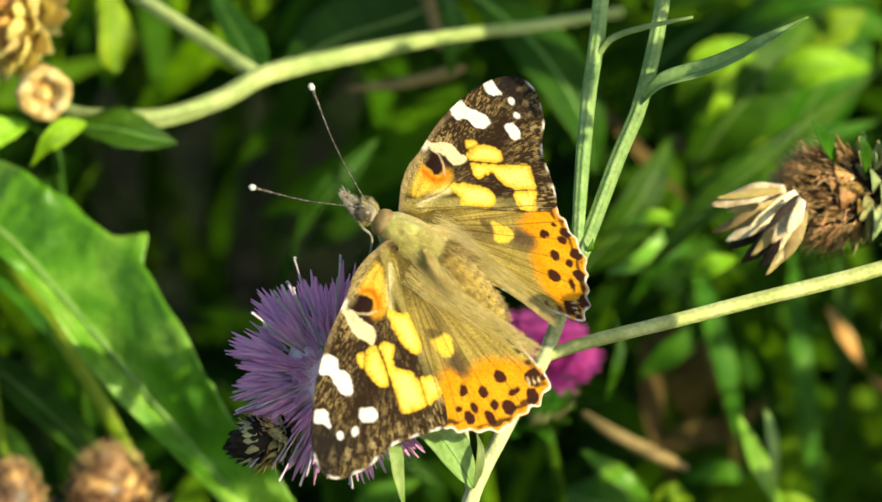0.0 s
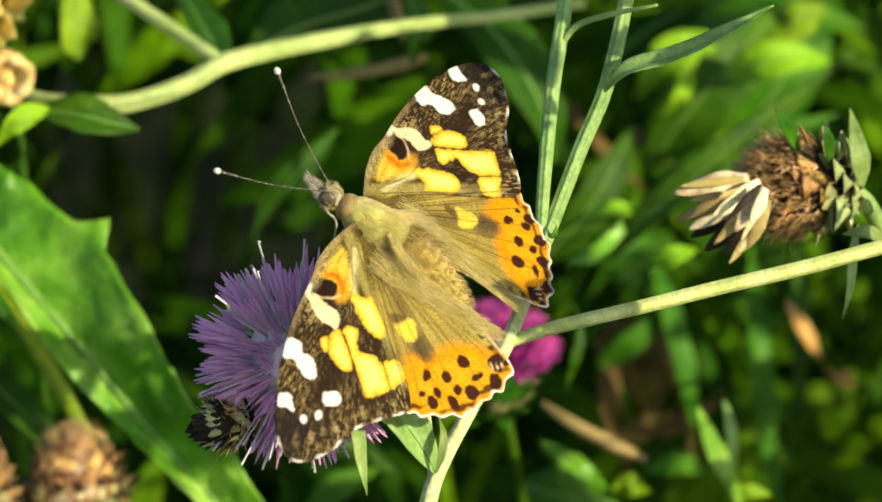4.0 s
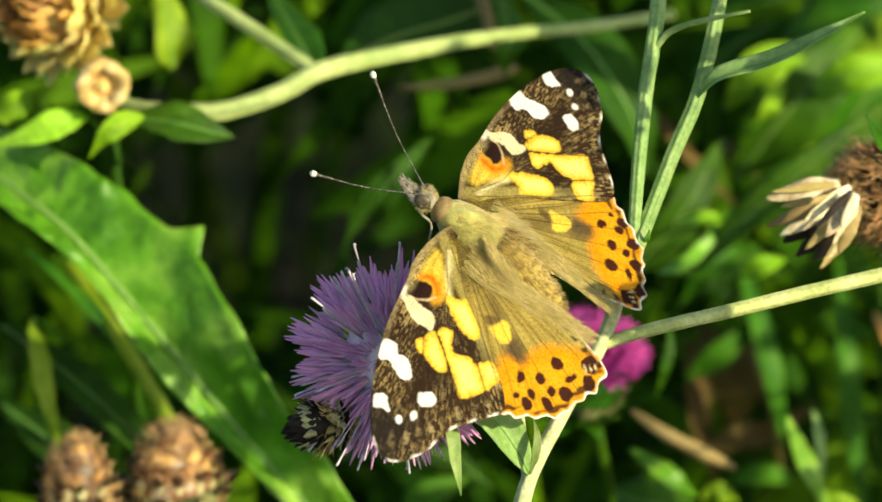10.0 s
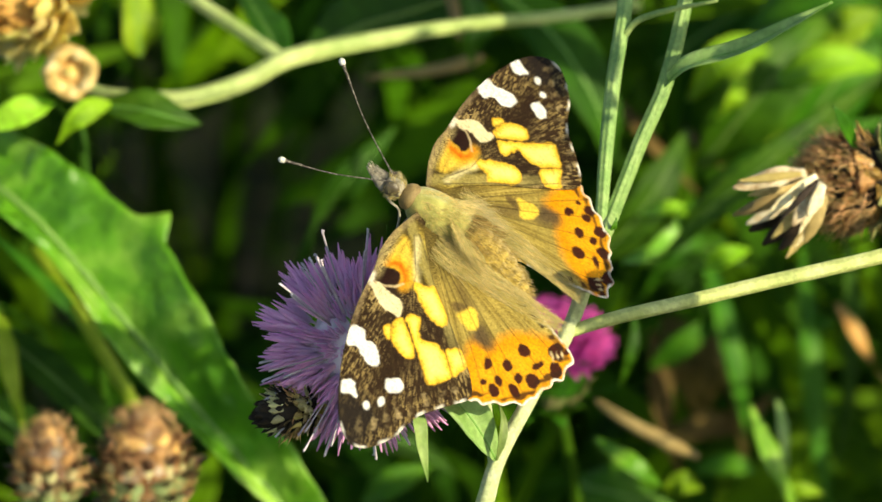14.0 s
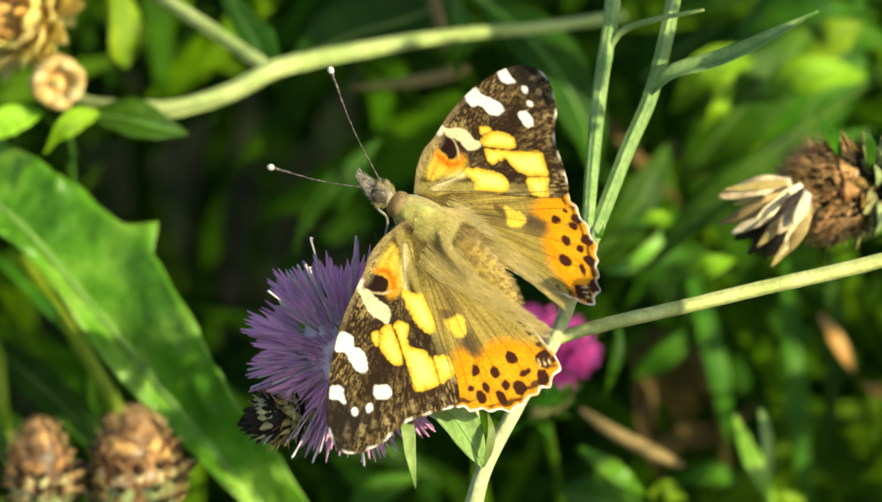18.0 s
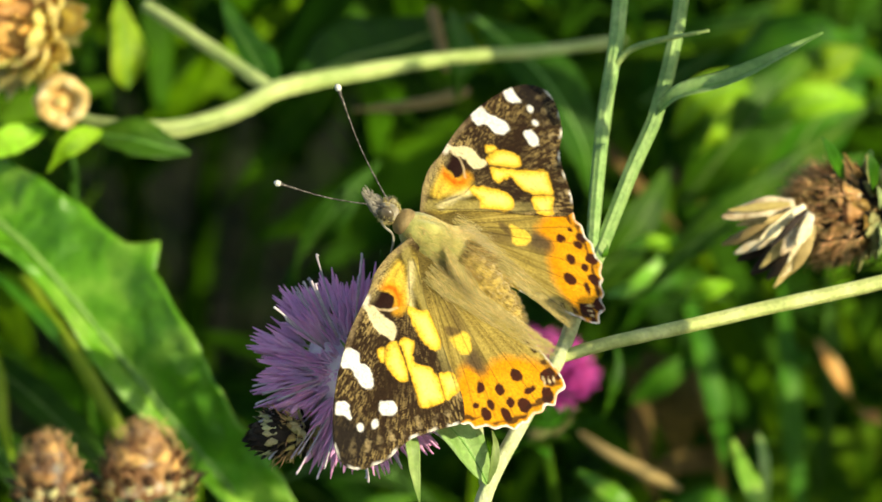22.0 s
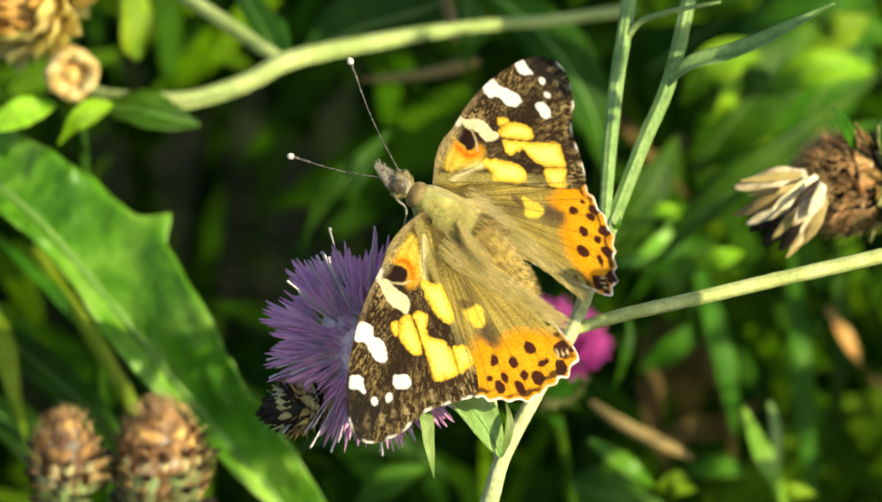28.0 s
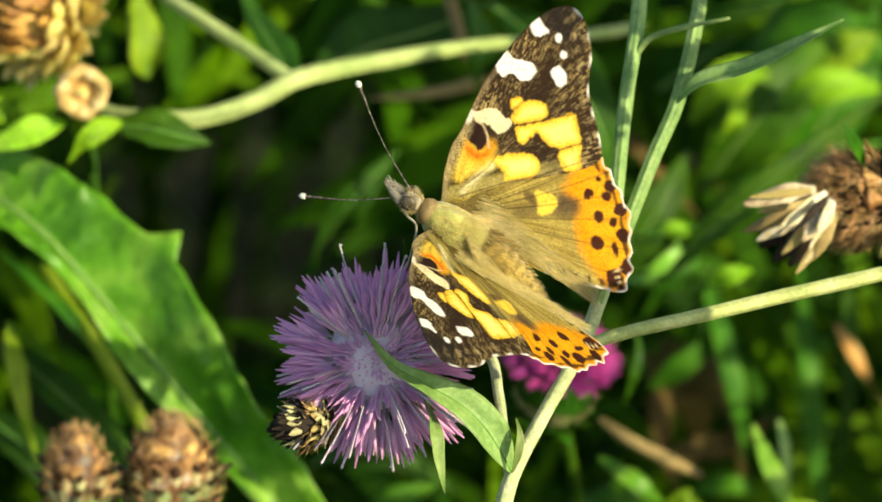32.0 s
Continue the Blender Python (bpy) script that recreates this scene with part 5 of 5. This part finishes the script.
LEAVES = [
    ([at(43.6, 20.2, -250), at(46.4, 23.4, -247), at(48.6, 27.2, -250)], 3.6, way(0.9, 0.3, 0.9), LEAF_YELLOW, "bright yellow-green leaf of the meadow"),
    ([at(37.6, -10.4, -312), at(40.8, -15.8, -308), at(42.8, -21.4, -308), at(43.2, -27.6, -312)], 10.0, way(0.2, 0.2, 1), ORANGE_DRY, "withered tan leaf hanging in the meadow"),
    ([at(44.4, -12.9, -293), at(46.4, -17.6, -290), at(46.6, -23.4, -292)], 4.8, way(0.5, 0.1, 1), ORANGE_DRY, "withered brown leaf hanging in the meadow"),
    ([at(58.1, 0.7, -284), at(58.9, -13.4, -277), at(60.0, -27.5, -277), at(63.3, -44.4, -282)], 4.9, way(0.6, 0.1, 1), LEAF, "wide upright green blade in the meadow"),
    ([at(65.0, 2.4, -282), at(65.7, -9.9, -278), at(65.2, -22.3, -278), at(63.2, -36.4, -282)], 3.6, way(0.6, 0.1, 1), LEAF_SHADED, "upright green blade in the shade"),
    ([at(69.2, -18.7, -270), at(71.4, -19.9, -266), at(74.0, -21.3, -268)], 2.6, way(0.6, 0.1, 1), RUST, "withered orange-brown leaf among the grass"),
    ([at(28.3, -2.0, -214), at(32.4, -0.5, -210), at(36.2, 3.1, -210), at(39.2, 7.3, -214)], 2.4, way(0.6, 0.3, 1), LEAF_BIG, "thin green blade beside the forked stem"),
    ([at(32.7, -8.0, -283), at(36.2, -2.7, -277), at(40.6, 0.8, -277), at(46.0, 2.6, -283)], 2.9, way(0.6, 0.3, 1), LEAF, "thin green blade beside the forked stem"),
    ([at(-47.9, 20.3, -143), at(-41.8, 19.7, -140), at(-37.0, 18.5, -140), at(-32.9, 17.6, -142)], 6.5, way(0.2, 0.6, 1), LEAF, "green leaf at the pale branch"),
    ([at(-45.6, 20.6, -142), at(-48.6, 19.6, -139), at(-51.2, 17.6, -138), at(-53.4, 14.4, -140)], 3.6, way(0.9, 0.3, 0.9), LEAF_YELLOW, "small curled yellow-green leaf"),
    ([at(-53.6, 20.6, -142), at(-57.6, 19.6, -140), at(-61.6, 18.0, -140), at(-67.8, 16.2, -142)], 4.4, way(0.9, 0.4, 0.9), LEAF_YELLOW, "pale yellow-green leaf beside the seed cup"),
    ([at(-61.6, 23.2, -146), at(-64.6, 21.6, -144), at(-68.8, 20.6, -146)], 5.0, way(0.9, 0.3, 0.9), LEAF_YELLOW, "pale yellow-green leaf beside the seed cup"),
    ([at(-63.4, -8.0, -180), at(-62.4, -13.4, -177), at(-61.2, -19.6, -177), at(-58.8, -29.0, -180)], 3.4, way(0.5, 0.2, 1), LEAF_YELLOW, "upright yellow-green blade catching the light"),
    ([at(-21.4, 26.5, -165), at(-24.0, 31.6, -172), at(-27.0, 36.7, -180), at(-29.3, 41.9, -190)], 7.0, way(0.5, 0.1, 1), LEAF_SHADED, "green leaf above the pale branch"),
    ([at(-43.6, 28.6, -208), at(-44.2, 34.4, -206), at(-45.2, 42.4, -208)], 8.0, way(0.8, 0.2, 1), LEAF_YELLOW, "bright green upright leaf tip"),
    ([at(-18.5, 28.7, -190), at(-10.4, 33.2, -205), at(-2.0, 35.9, -215), at(8.1, 40.4, -225)], 12.0, way(0.2, 0.5, 1), LEAF_SHADED, "broad dark green leaf in the shade"),
    ([at(-21.2, -2.9, -260), at(-17.5, 4.0, -240), at(-12.3, 10.8, -230), at(-5.5, 18.5, -235)], 7.0, way(0.5, 0.3, 1), LEAF_SHADED, "deep green leaf in the shade"),
    ([at(-67.9, -9.4, -185), at(-57.8, -16.7, -180), at(-47.9, -25.7, -178), at(-37.2, -37.2, -178)], 6.0, way(0.5, 0.1, 1), LEAF_SHADED, "green leaf under the toothed leaf"),
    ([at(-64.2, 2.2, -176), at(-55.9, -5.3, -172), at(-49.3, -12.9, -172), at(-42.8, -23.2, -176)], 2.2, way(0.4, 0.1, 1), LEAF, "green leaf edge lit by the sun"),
    ([at(-69.2, -21.3, -210), at(-60.5, -27.9, -205), at(-53.0, -37.9, -205)], 7.0, way(0.4, 0.2, 1), LEAF_SHADED, "green leaf under the toothed leaf"),
    ([at(33.4, -2.0, -215), at(39.9, 4.7, -208), at(48.1, 11.4, -204), at(58.2, 19.4, -206), at(72.1, 30.0, -215)], 5.5, way(0.3, 0.6, 1), LEAF, "long green grass leaf arching over the meadow"),
    ([at(23.7, -2.9, -240), at(30.4, 4.0, -235), at(35.5, 11.7, -235), at(39.1, 18.6, -240)], 7.0, way(0.5, 0.2, 1), LEAF, "green leaf beside the forked stem"),
    ([at(38.5, 4.0, -250), at(46.8, 10.0, -240), at(57.1, 16.0, -240), at(70.4, 20.4, -250)], 7.0, way(0.3, 0.5, 1), LEAF_SHADED, "broad green leaf behind the seed head"),
    ([at(41.7, 12.8, -270), at(48.4, 21.5, -262), at(55.3, 29.3, -262), at(62.7, 37.3, -270)], 13.0, way(0.5, 0.3, 1), LEAF, "broad light green leaf of the meadow"),
    ([at(48.1, 32.3, -280), at(56.7, 35.7, -275), at(66.4, 36.6, -275), at(75.7, 34.2, -285)], 14.0, way(0.2, 0.6, 1), LEAF, "broad light green leaf of the meadow"),
    ([at(54.6, 13.0, -290), at(61.5, 23.6, -285), at(66.8, 32.4, -285), at(70.6, 43.1, -290)], 12.0, way(0.6, 0.1, 1), LEAF, "broad light green leaf of the meadow"),
    ([at(39.7, 23.2, -262), at(43.9, 28.3, -258), at(48.3, 30.9, -258), at(53.6, 31.9, -262)], 7.0, way(0.7, 0.3, 1), LEAF_YELLOW, "bright yellow-green leaf of the meadow"),
    ([at(44.3, 13.7, -270), at(49.4, 16.3, -266), at(52.9, 20.6, -266), at(55.7, 25.1, -270)], 6.0, way(0.8, 0.2, 1), LEAF_YELLOW, "bright yellow-green leaf of the meadow"),
    ([at(53.3, 25.7, -255), at(58.3, 28.2, -250), at(63.5, 29.0, -250), at(69.8, 28.3, -255)], 6.5, way(0.6, 0.4, 1), LEAF_YELLOW, "bright yellow-green leaf of the meadow"),
    ([at(60.0, 33.8, -270), at(64.2, 34.6, -266), at(69.6, 37.3, -268)], 7.0, way(0.6, 0.4, 1), LEAF_YELLOW, "bright yellow-green leaf of the meadow"),
    ([at(30.8, 5.2, -212), at(35.3, 6.2, -208), at(40.1, 5.2, -211)], 2.6, way(0.6, 0.4, 1), LEAF_YELLOW, "bright yellow-green leaf of the meadow"),
    ([at(40.7, -2.6, -206), at(43.9, -0.8, -203), at(47.5, 0.0, -206)], 3.4, way(0.6, 0.4, 1), LEAF_YELLOW, "bright yellow-green leaf of the meadow"),
    ([at(36.2, 29.2, -300), at(43.2, 34.4, -295), at(50.4, 38.8, -295), at(56.8, 45.2, -300)], 14.0, way(0.4, 0.4, 1), LEAF_SHADED, "broad green leaf of the meadow"),
    ([at(22.5, 27.8, -275), at(30.4, 20.8, -269), at(36.5, 13.8, -269), at(41.9, 8.5, -275)], 2.6, way(0.5, 0.2, 1), ORANGE_DRY, "withered orange-brown leaf among the grass"),
    ([at(39.3, 19.1, -275), at(42.6, 15.5, -270), at(45.3, 12.9, -270)], 4.1, way(0.5, 0.2, 1), ORANGE_DRY, "withered orange-brown leaf among the grass"),
    ([at(47.3, -23.0, -200), at(49.2, -28.6, -198), at(51.7, -33.6, -198), at(55.7, -42.9, -204)], 3.6, way(0.7, 0.1, 1), LEAF_BIG, "upright grass blade lit by the sun"),
    ([at(51.4, -22.2, -206), at(52.0, -25.4, -204), at(52.6, -29.5, -204), at(53.1, -32.9, -206)], 2.0, way(0.7, 0.2, 1), LEAF_LIGHT, "upright grass blade lit by the sun"),
    ([at(51.4, -37.0, -202), at(54.7, -35.5, -200), at(58.5, -36.2, -202)], 2.6, way(0.7, 0.3, 1), LEAF_YELLOW, "bright yellow-green leaf of the meadow"),
    ([at(24.3, -28.0, -204), at(28.0, -30.7, -200), at(31.3, -33.0, -200), at(34.3, -35.2, -203)], 3.6, way(0.5, 0.4, 1), LEAF_BIG, "green leaf low in the meadow"),
    ([at(34.8, -36.3, -206), at(37.4, -34.7, -203), at(40.5, -35.6, -206)], 4.0, way(0.6, 0.4, 1), LEAF_YELLOW, "bright yellow-green leaf of the meadow"),
    ([at(21.0, -35.3, -235), at(27.8, -37.0, -232), at(37.2, -39.2, -235)], 9.0, way(0.3, 0.6, 1), LEAF, "green leaf low in the meadow"),
    ([at(41.6, -34.4, -282), at(46.8, -33.6, -278), at(51.2, -34.8, -280)], 4.7, way(0.3, 0.6, 1), LEAF, "green leaf low in the meadow"),
    ([at(34.8, -12.7, -294), at(35.9, -20.6, -290), at(36.8, -27.7, -290), at(39.9, -36.6, -294)], 4.4, way(0.6, 0.1, 1), ORANGE_DRY, "withered brown leaf low in the meadow"),
    ([at(36.2, -31.2, -291), at(41.9, -28.1, -288), at(48.7, -26.9, -291), at(55.1, -22.5, -297)], 4.4, way(0.5, 0.4, 1), ORANGE_DRY, "withered brown leaf low in the meadow"),
    ([at(47.0, -15.3, -294), at(48.6, -26.0, -290), at(50.0, -35.7, -292)], 3.0, way(0.6, 0.1, 1), ORANGE_DRY, "withered brown leaf low in the meadow"),
    ([at(42.3, 1.6, -282), at(45.3, -9.8, -278), at(47.9, -20.3, -278), at(49.8, -30.1, -282)], 4.7, way(0.7, 0.1, 1), LEAF, "soft green blade in the meadow"),
    ([at(34.2, -18.7, -282), at(39.8, -14.3, -278), at(46.5, -9.9, -280)], 4.1, way(0.6, 0.3, 1), LEAF, "yellow-green leaf catching the light"),
    ([at(59.1, -12.4, -281), at(61.2, -11.3, -278), at(63.5, -11.5, -280)], 2.1, way(0.6, 0.3, 1), LEAF, "yellow-green leaf catching the light"),
    ([at(60.5, -23.9, -281), at(62.6, -25.1, -278), at(64.3, -27.4, -280)], 3.1, way(0.6, 0.3, 1), LEAF, "green blade in the meadow"),
    ([at(63.1, -8.1, -270), at(65.6, -12.6, -266), at(68.7, -17.8, -268)], 2.8, way(0.6, 0.1, 1), RUST, "withered orange-brown leaf among the grass"),
    ([at(35.1, 2.4, -283), at(42.0, 0.7, -278), at(49.1, -1.9, -278)], 6.1, way(0.3, 0.6, 1), LEAF, "yellow-green leaf catching the light"),
    ([at(27.7, -20.1, -185), at(28.9, -15.9, -182), at(29.7, -11.8, -182), at(28.9, -7.7, -184)], 1.8, way(0.6, 0.2, 1), LEAF, "thin curved leaf by the pink flower"),
    ([at(-19.2, -30.3, -240), at(-12.3, -27.6, -232), at(-3.8, -29.3, -232), at(3.9, -34.5, -238)], 7.0, way(0.3, 0.6, 1), LEAF_SHADED, "green leaf under the flower"),
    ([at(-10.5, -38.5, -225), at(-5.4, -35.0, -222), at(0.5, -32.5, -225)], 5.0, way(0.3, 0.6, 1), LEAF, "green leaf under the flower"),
    ([at(8.2, 40.6, -230), at(18.3, 31.9, -222), at(25.1, 20.9, -222), at(26.9, 12.5, -228)], 10.0, way(0.4, 0.3, 1), LEAF_SHADED, "broad dark green leaf in the shade"),
]
for k, (pts, wide, face, mat, words) in enumerate(LEAVES):
    leaf("grass_leaf" if wide < 5 else "broad_leaf", pts, wide * MM, face, mat, words, rib=wide > 5 and mat not in (DRY, ORANGE_DRY), fold=0.28, wave=0.10, seed=k, count=24, across=7)
stalk("dry_stalk", "dry tan grass stalk lying across", [("stalk", [at(24.6, -22.5, -208), at(28.8, -25.4, -205), at(34.2, -28.2, -205), at(39.8, -30.9, -207)], [0.4, 0.9, 1.0, 1.1, 0.5])], DRY)
# The yellow leaf colour stands for dappled sun on this stalk.
stalk("grass_stalk", "grass stalk under the toothed leaf, sun dapples put into its yellow-green", [("stalk", [at(-58.0, 0.4, -176), at(-53.4, -6.5, -173), at(-50.1, -11.4, -172), at(-46.8, -16.7, -172), at(-43.7, -22.0, -172), at(-40.6, -28.2, -173)], [0.9, 1.1, 1.2, 1.2, 1.1])], LEAF_YELLOW)
stalk("dry_stalk", "dry tan twig among leaves", [("stalk", [at(4.2, 31.4, -200), at(3.2, 35.6, -202), at(1.8, 40.7, -205)], [0.8, 0.9, 0.9])], DRY)


def pink_flower():
    head = empty("pink_flower", turned(at(17.8, -14.0, -172), way(0.12, 0.75, 0.60)), "magenta knapweed flower with an olive scaly base", "flower")
    part("core", egg(5.2, 11.0), LEAF_SHADED, head).matrix_basis = Matrix.Translation((0, 0, -10.5 * MM))
    rnd = random.Random(21)
    for k in range(110):
        f = (k + 0.5) / 110
        polar, g = 1.25 * f ** 0.6 + rnd.uniform(-0.08, 0.08), k * 2.39996
        d = Vector((math.sin(polar) * math.cos(g), math.sin(polar) * math.sin(g), math.cos(polar)))
        share("floret", rnd.choice(PINKS), head, turned(Vector((2.4 * f * math.cos(g), 2.4 * f * math.sin(g), -1.0)) * MM, d, rnd.uniform(0, 6.3)) @ Matrix.Scale(rnd.uniform(0.52, 0.64), 4))
    low = empty("holder", Matrix.Translation((0, 0, -10.5 * MM)), "", "")
    low.parent = head
    cone_of(low, [B_GREEN, B_OLIVE, B_GREEN, B_GREEN], 6, 5.4, 11.0, spread=0.1, seed=22)
    inv = head.matrix_basis.inverted()
    part("stalk", tube([inv @ q for q in (at(18.9, -24.4, -180), at(21.5, -37.7, -195), at(24.3, -64.1, -230), *footing(at(24.3, -64.1, -230), 2))], [0.9 * MM, 0.85 * MM, 1.0 * MM], 10, 30), LEAF, head, "dark green stalk")


pink_flower()


# ---- the meadow behind ----
def spray(rnd, count, span_u, span_v, span_w, long, wide, seed, clear=False, side=1.0, rise=(-0.6, 1.0), every=4):
    """Leaves strewn through a stretch of the meadow. clear: all stay out of view, to cast shade from there."""
    lumps, stems, inv = [], [], PLAN.inverted()
    while len(lumps) < count:
        w = rnd.uniform(*span_w)
        q = at(rnd.uniform(*span_u) * (1 - w / 1200), rnd.uniform(*span_v) * (1 - w / 1200), w)
        d = way(rnd.uniform(-side, side), rnd.uniform(*rise), rnd.uniform(-0.5, 0.5))
        ln = rnd.uniform(*long) * MM
        bend = Vector((rnd.uniform(-1, 1), rnd.uniform(-1, 1), -0.6)) * ln * 0.25
        pts = [q, q + d * ln * 0.5 - bend * 0.3, q + d * ln + bend]
        size, face = rnd.uniform(*wide), way(rnd.uniform(-0.5, 0.9), rnd.uniform(-0.3, 0.9), 1)
        mid = inv @ pts[1]
        far = MM * (1 - mid.z / (1200 * MM))
        if not clear and -50 < mid.x / far < -3 and -13 < mid.y / far < 29:
            continue
        if not clear and mid.x / far < -40 and -26 < mid.y / far < -5:
            continue
        if clear and any(abs(p.x) < 72 * MM * (1 - p.z / (1200 * MM)) + size * MM and abs(p.y) < 46 * MM * (1 - p.z / (1200 * MM)) + size * MM for p in (inv @ x for x in spline(pts, 7))):
            continue
        lumps.append(blade(pts, size * MM, face, fold=0.25, wave=0.12, count=12, across=5, seed=seed + len(lumps)))
        if len(lumps) % every == 0:
            stems.append(tube(rooted(q, 0.12, seed + len(lumps), 1.2), [0.25 * MM, 0.3 * MM, 0.4 * MM], 5, 8))
    return lumps + stems


def meadow():
    """Grass and leaves rising from the soil, behind the flowers and all round them."""
    rnd = random.Random(33)
    lumps, blades = spray(rnd, 260, (-80, 80), (-60, 60), (-620, -300), (30, 70), (5, 14), 0) + spray(rnd, 680, (-75, 75), (-60, 45), (-620, -300), (24, 64), (3, 8), 400, side=0.75, rise=(0.2, 1.0)), []
    for k in range(900):
        y, x = 0.16 + 1.3 * rnd.random() ** 1.3, rnd.uniform(-0.42, 0.42)
        h = rnd.uniform(0.12, 0.34) + 0.10 * min(1, y)
        q = Vector((x, y, -0.01))
        lean = Vector((rnd.uniform(-1, 1), rnd.uniform(-1, 1), 0)) * h * 0.35
        blades.append(blade([q, q + Vector((0, 0, h * 0.6)) + lean * 0.4, q + Vector((0, 0, h)) + lean * 1.3], rnd.uniform(2.5, 6) * MM, Vector((rnd.uniform(-1, 1), -1, 0.3)), fold=0.3, count=9, across=3, seed=k))
    for k in range(13000):
        g, r = rnd.uniform(0, 6.2832), 4.5 * rnd.random() ** 0.7
        q = Vector((r * math.cos(g), 0.3 + r * math.sin(g), -0.01))
        if abs(q.x) < 0.45 and 0.0 < q.y < 1.6:
            continue
        h = rnd.uniform(0.12, 0.34)
        lean = Vector((rnd.uniform(-1, 1), rnd.uniform(-1, 1), 0)) * h * 0.4
        blades.append(blade([q, q + Vector((0, 0, h * 0.6)) + lean * 0.4, q + Vector((0, 0, h)) + lean * 1.3], rnd.uniform(6, 20) * MM, Vector((rnd.uniform(-1, 1), -1, 0.3)), fold=0.3, count=5, across=3, seed=k))
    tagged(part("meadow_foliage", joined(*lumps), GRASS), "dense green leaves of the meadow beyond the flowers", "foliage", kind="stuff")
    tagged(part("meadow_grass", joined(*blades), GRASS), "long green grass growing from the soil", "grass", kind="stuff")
    # herbs added out of view to shade the stems, toothed leaf and backdrop
    rnd = random.Random(7)
    tall = spray(rnd, 3, (70, 260), (40, 115), (-330, -110), (30, 80), (5, 14), 900, True) + spray(rnd, 18, (70, 260), (4, 40), (-330, -110), (30, 80), (5, 14), 1000, True) + spray(rnd, 84, (70, 200), (-34, -1), (-300, -110), (25, 60), (5, 12), 1100, True)
    tall += spray(rnd, 70, (0, 55), (54, 150), (-330, -170), (30, 80), (5, 14), 1300, True)
    tall += spray(rnd, 40, (80, 92), (30, 58), (14, 36), (8, 14), (3, 6), 1800, True, every=20) + spray(rnd, 34, (79, 91), (2.5, 8.0), (42, 50), (6, 8), (3, 5), 1700, True, every=30)
    rnd = random.Random(19)
    tall += spray(rnd, 18, (90, 98), (0.5, 6.5), (-25, -15), (8, 12), (4, 6), 2000, True, every=18)
    tall += spray(rnd, 36, (76, 106), (50, 56), (-125, -85), (14, 26), (6, 10), 1900, True)
    tall += spray(rnd, 160, (-260, -70), (-40, 120), (-330, -150), (30, 80), (5, 14), 1500, True)
    tagged(part("shade_herbs", joined(*tall), GRASS), "unseen leafy herbs, added to cast shade", "foliage", kind="stuff")


meadow()


# ---- what moves ----
def motions():
    rest = {True: (-8.11, -3.23, -0.02), False: (1.67, 0.49, -4.94)}
    shut = {True: (19.47, 3.22, -0.02), False: (-16.19, -1.33, 4.22)}
    still = ((0.0, 0.0), (29.3, 0.0), (29.5, -0.05), (30.0, -0.13), (30.5, -0.06), (30.8, 0.0), (31.2, 0.02), (31.4, 0.05))
    rise = {True: ((31.5, 0.10), (31.6, 0.22), (31.7, 0.36), (31.8, 0.53), (31.9, 0.78), (32.0, 1.0)),
            False: ((31.5, 0.22), (31.6, 0.40), (31.7, 0.58), (31.8, 0.76), (31.9, 0.90), (32.0, 1.0))}
    for (fore, left), w in WINGS.items():
        rows = []
        for t, f in still + rise[left]:
            a = [p + (q - p) * f for p, q in zip(rest[left], shut[left])]
            rows.append((t, pose(0, (1.79 if left else -1.79) * MM, 0, *a)))
        walk(w, rows)
    swing = (((0.0, 5.8, -7.8), (25.0, 8.0, -12.0), (30.0, 11.0, -16.0), (30.8, 11.0, -14.0), (31.0, 13.8, -1.8), (31.2, 18.0, 1.0), (31.3, 22.2, 3.6), (31.4, 12.2, -6.6), (31.5, -12.2, -26.2), (31.6, -28.6, -39.4), (31.7, -27.8, -38.8), (31.8, 18.0, -18.2), (31.9, 33.6, -31.4), (32.0, 28.8, -21.6)),
             ((0.0, -3.6, 5.4), (30.0, -4.0, 6.0), (30.8, -4.0, 6.0), (31.0, 0.8, 22.4), (31.2, 0.8, 34.0), (31.3, 0.8, 39.4), (31.4, 3.6, 14.4), (31.5, 10.0, -10.0), (31.6, 5.0, -20.0), (31.7, -5.0, -10.0), (31.8, -25.2, 17.8), (31.9, -14.0, 15.0), (32.0, -7.6, 16.0)))
    for s, f, rows in ((1, FEELERS[0], swing[0]), (-1, FEELERS[1], swing[1])):
        walk(f, [(t, pose(12.7 * MM, s * 0.7 * MM, 0.9 * MM, 0, a, b)) for t, a, b in rows])


motions()
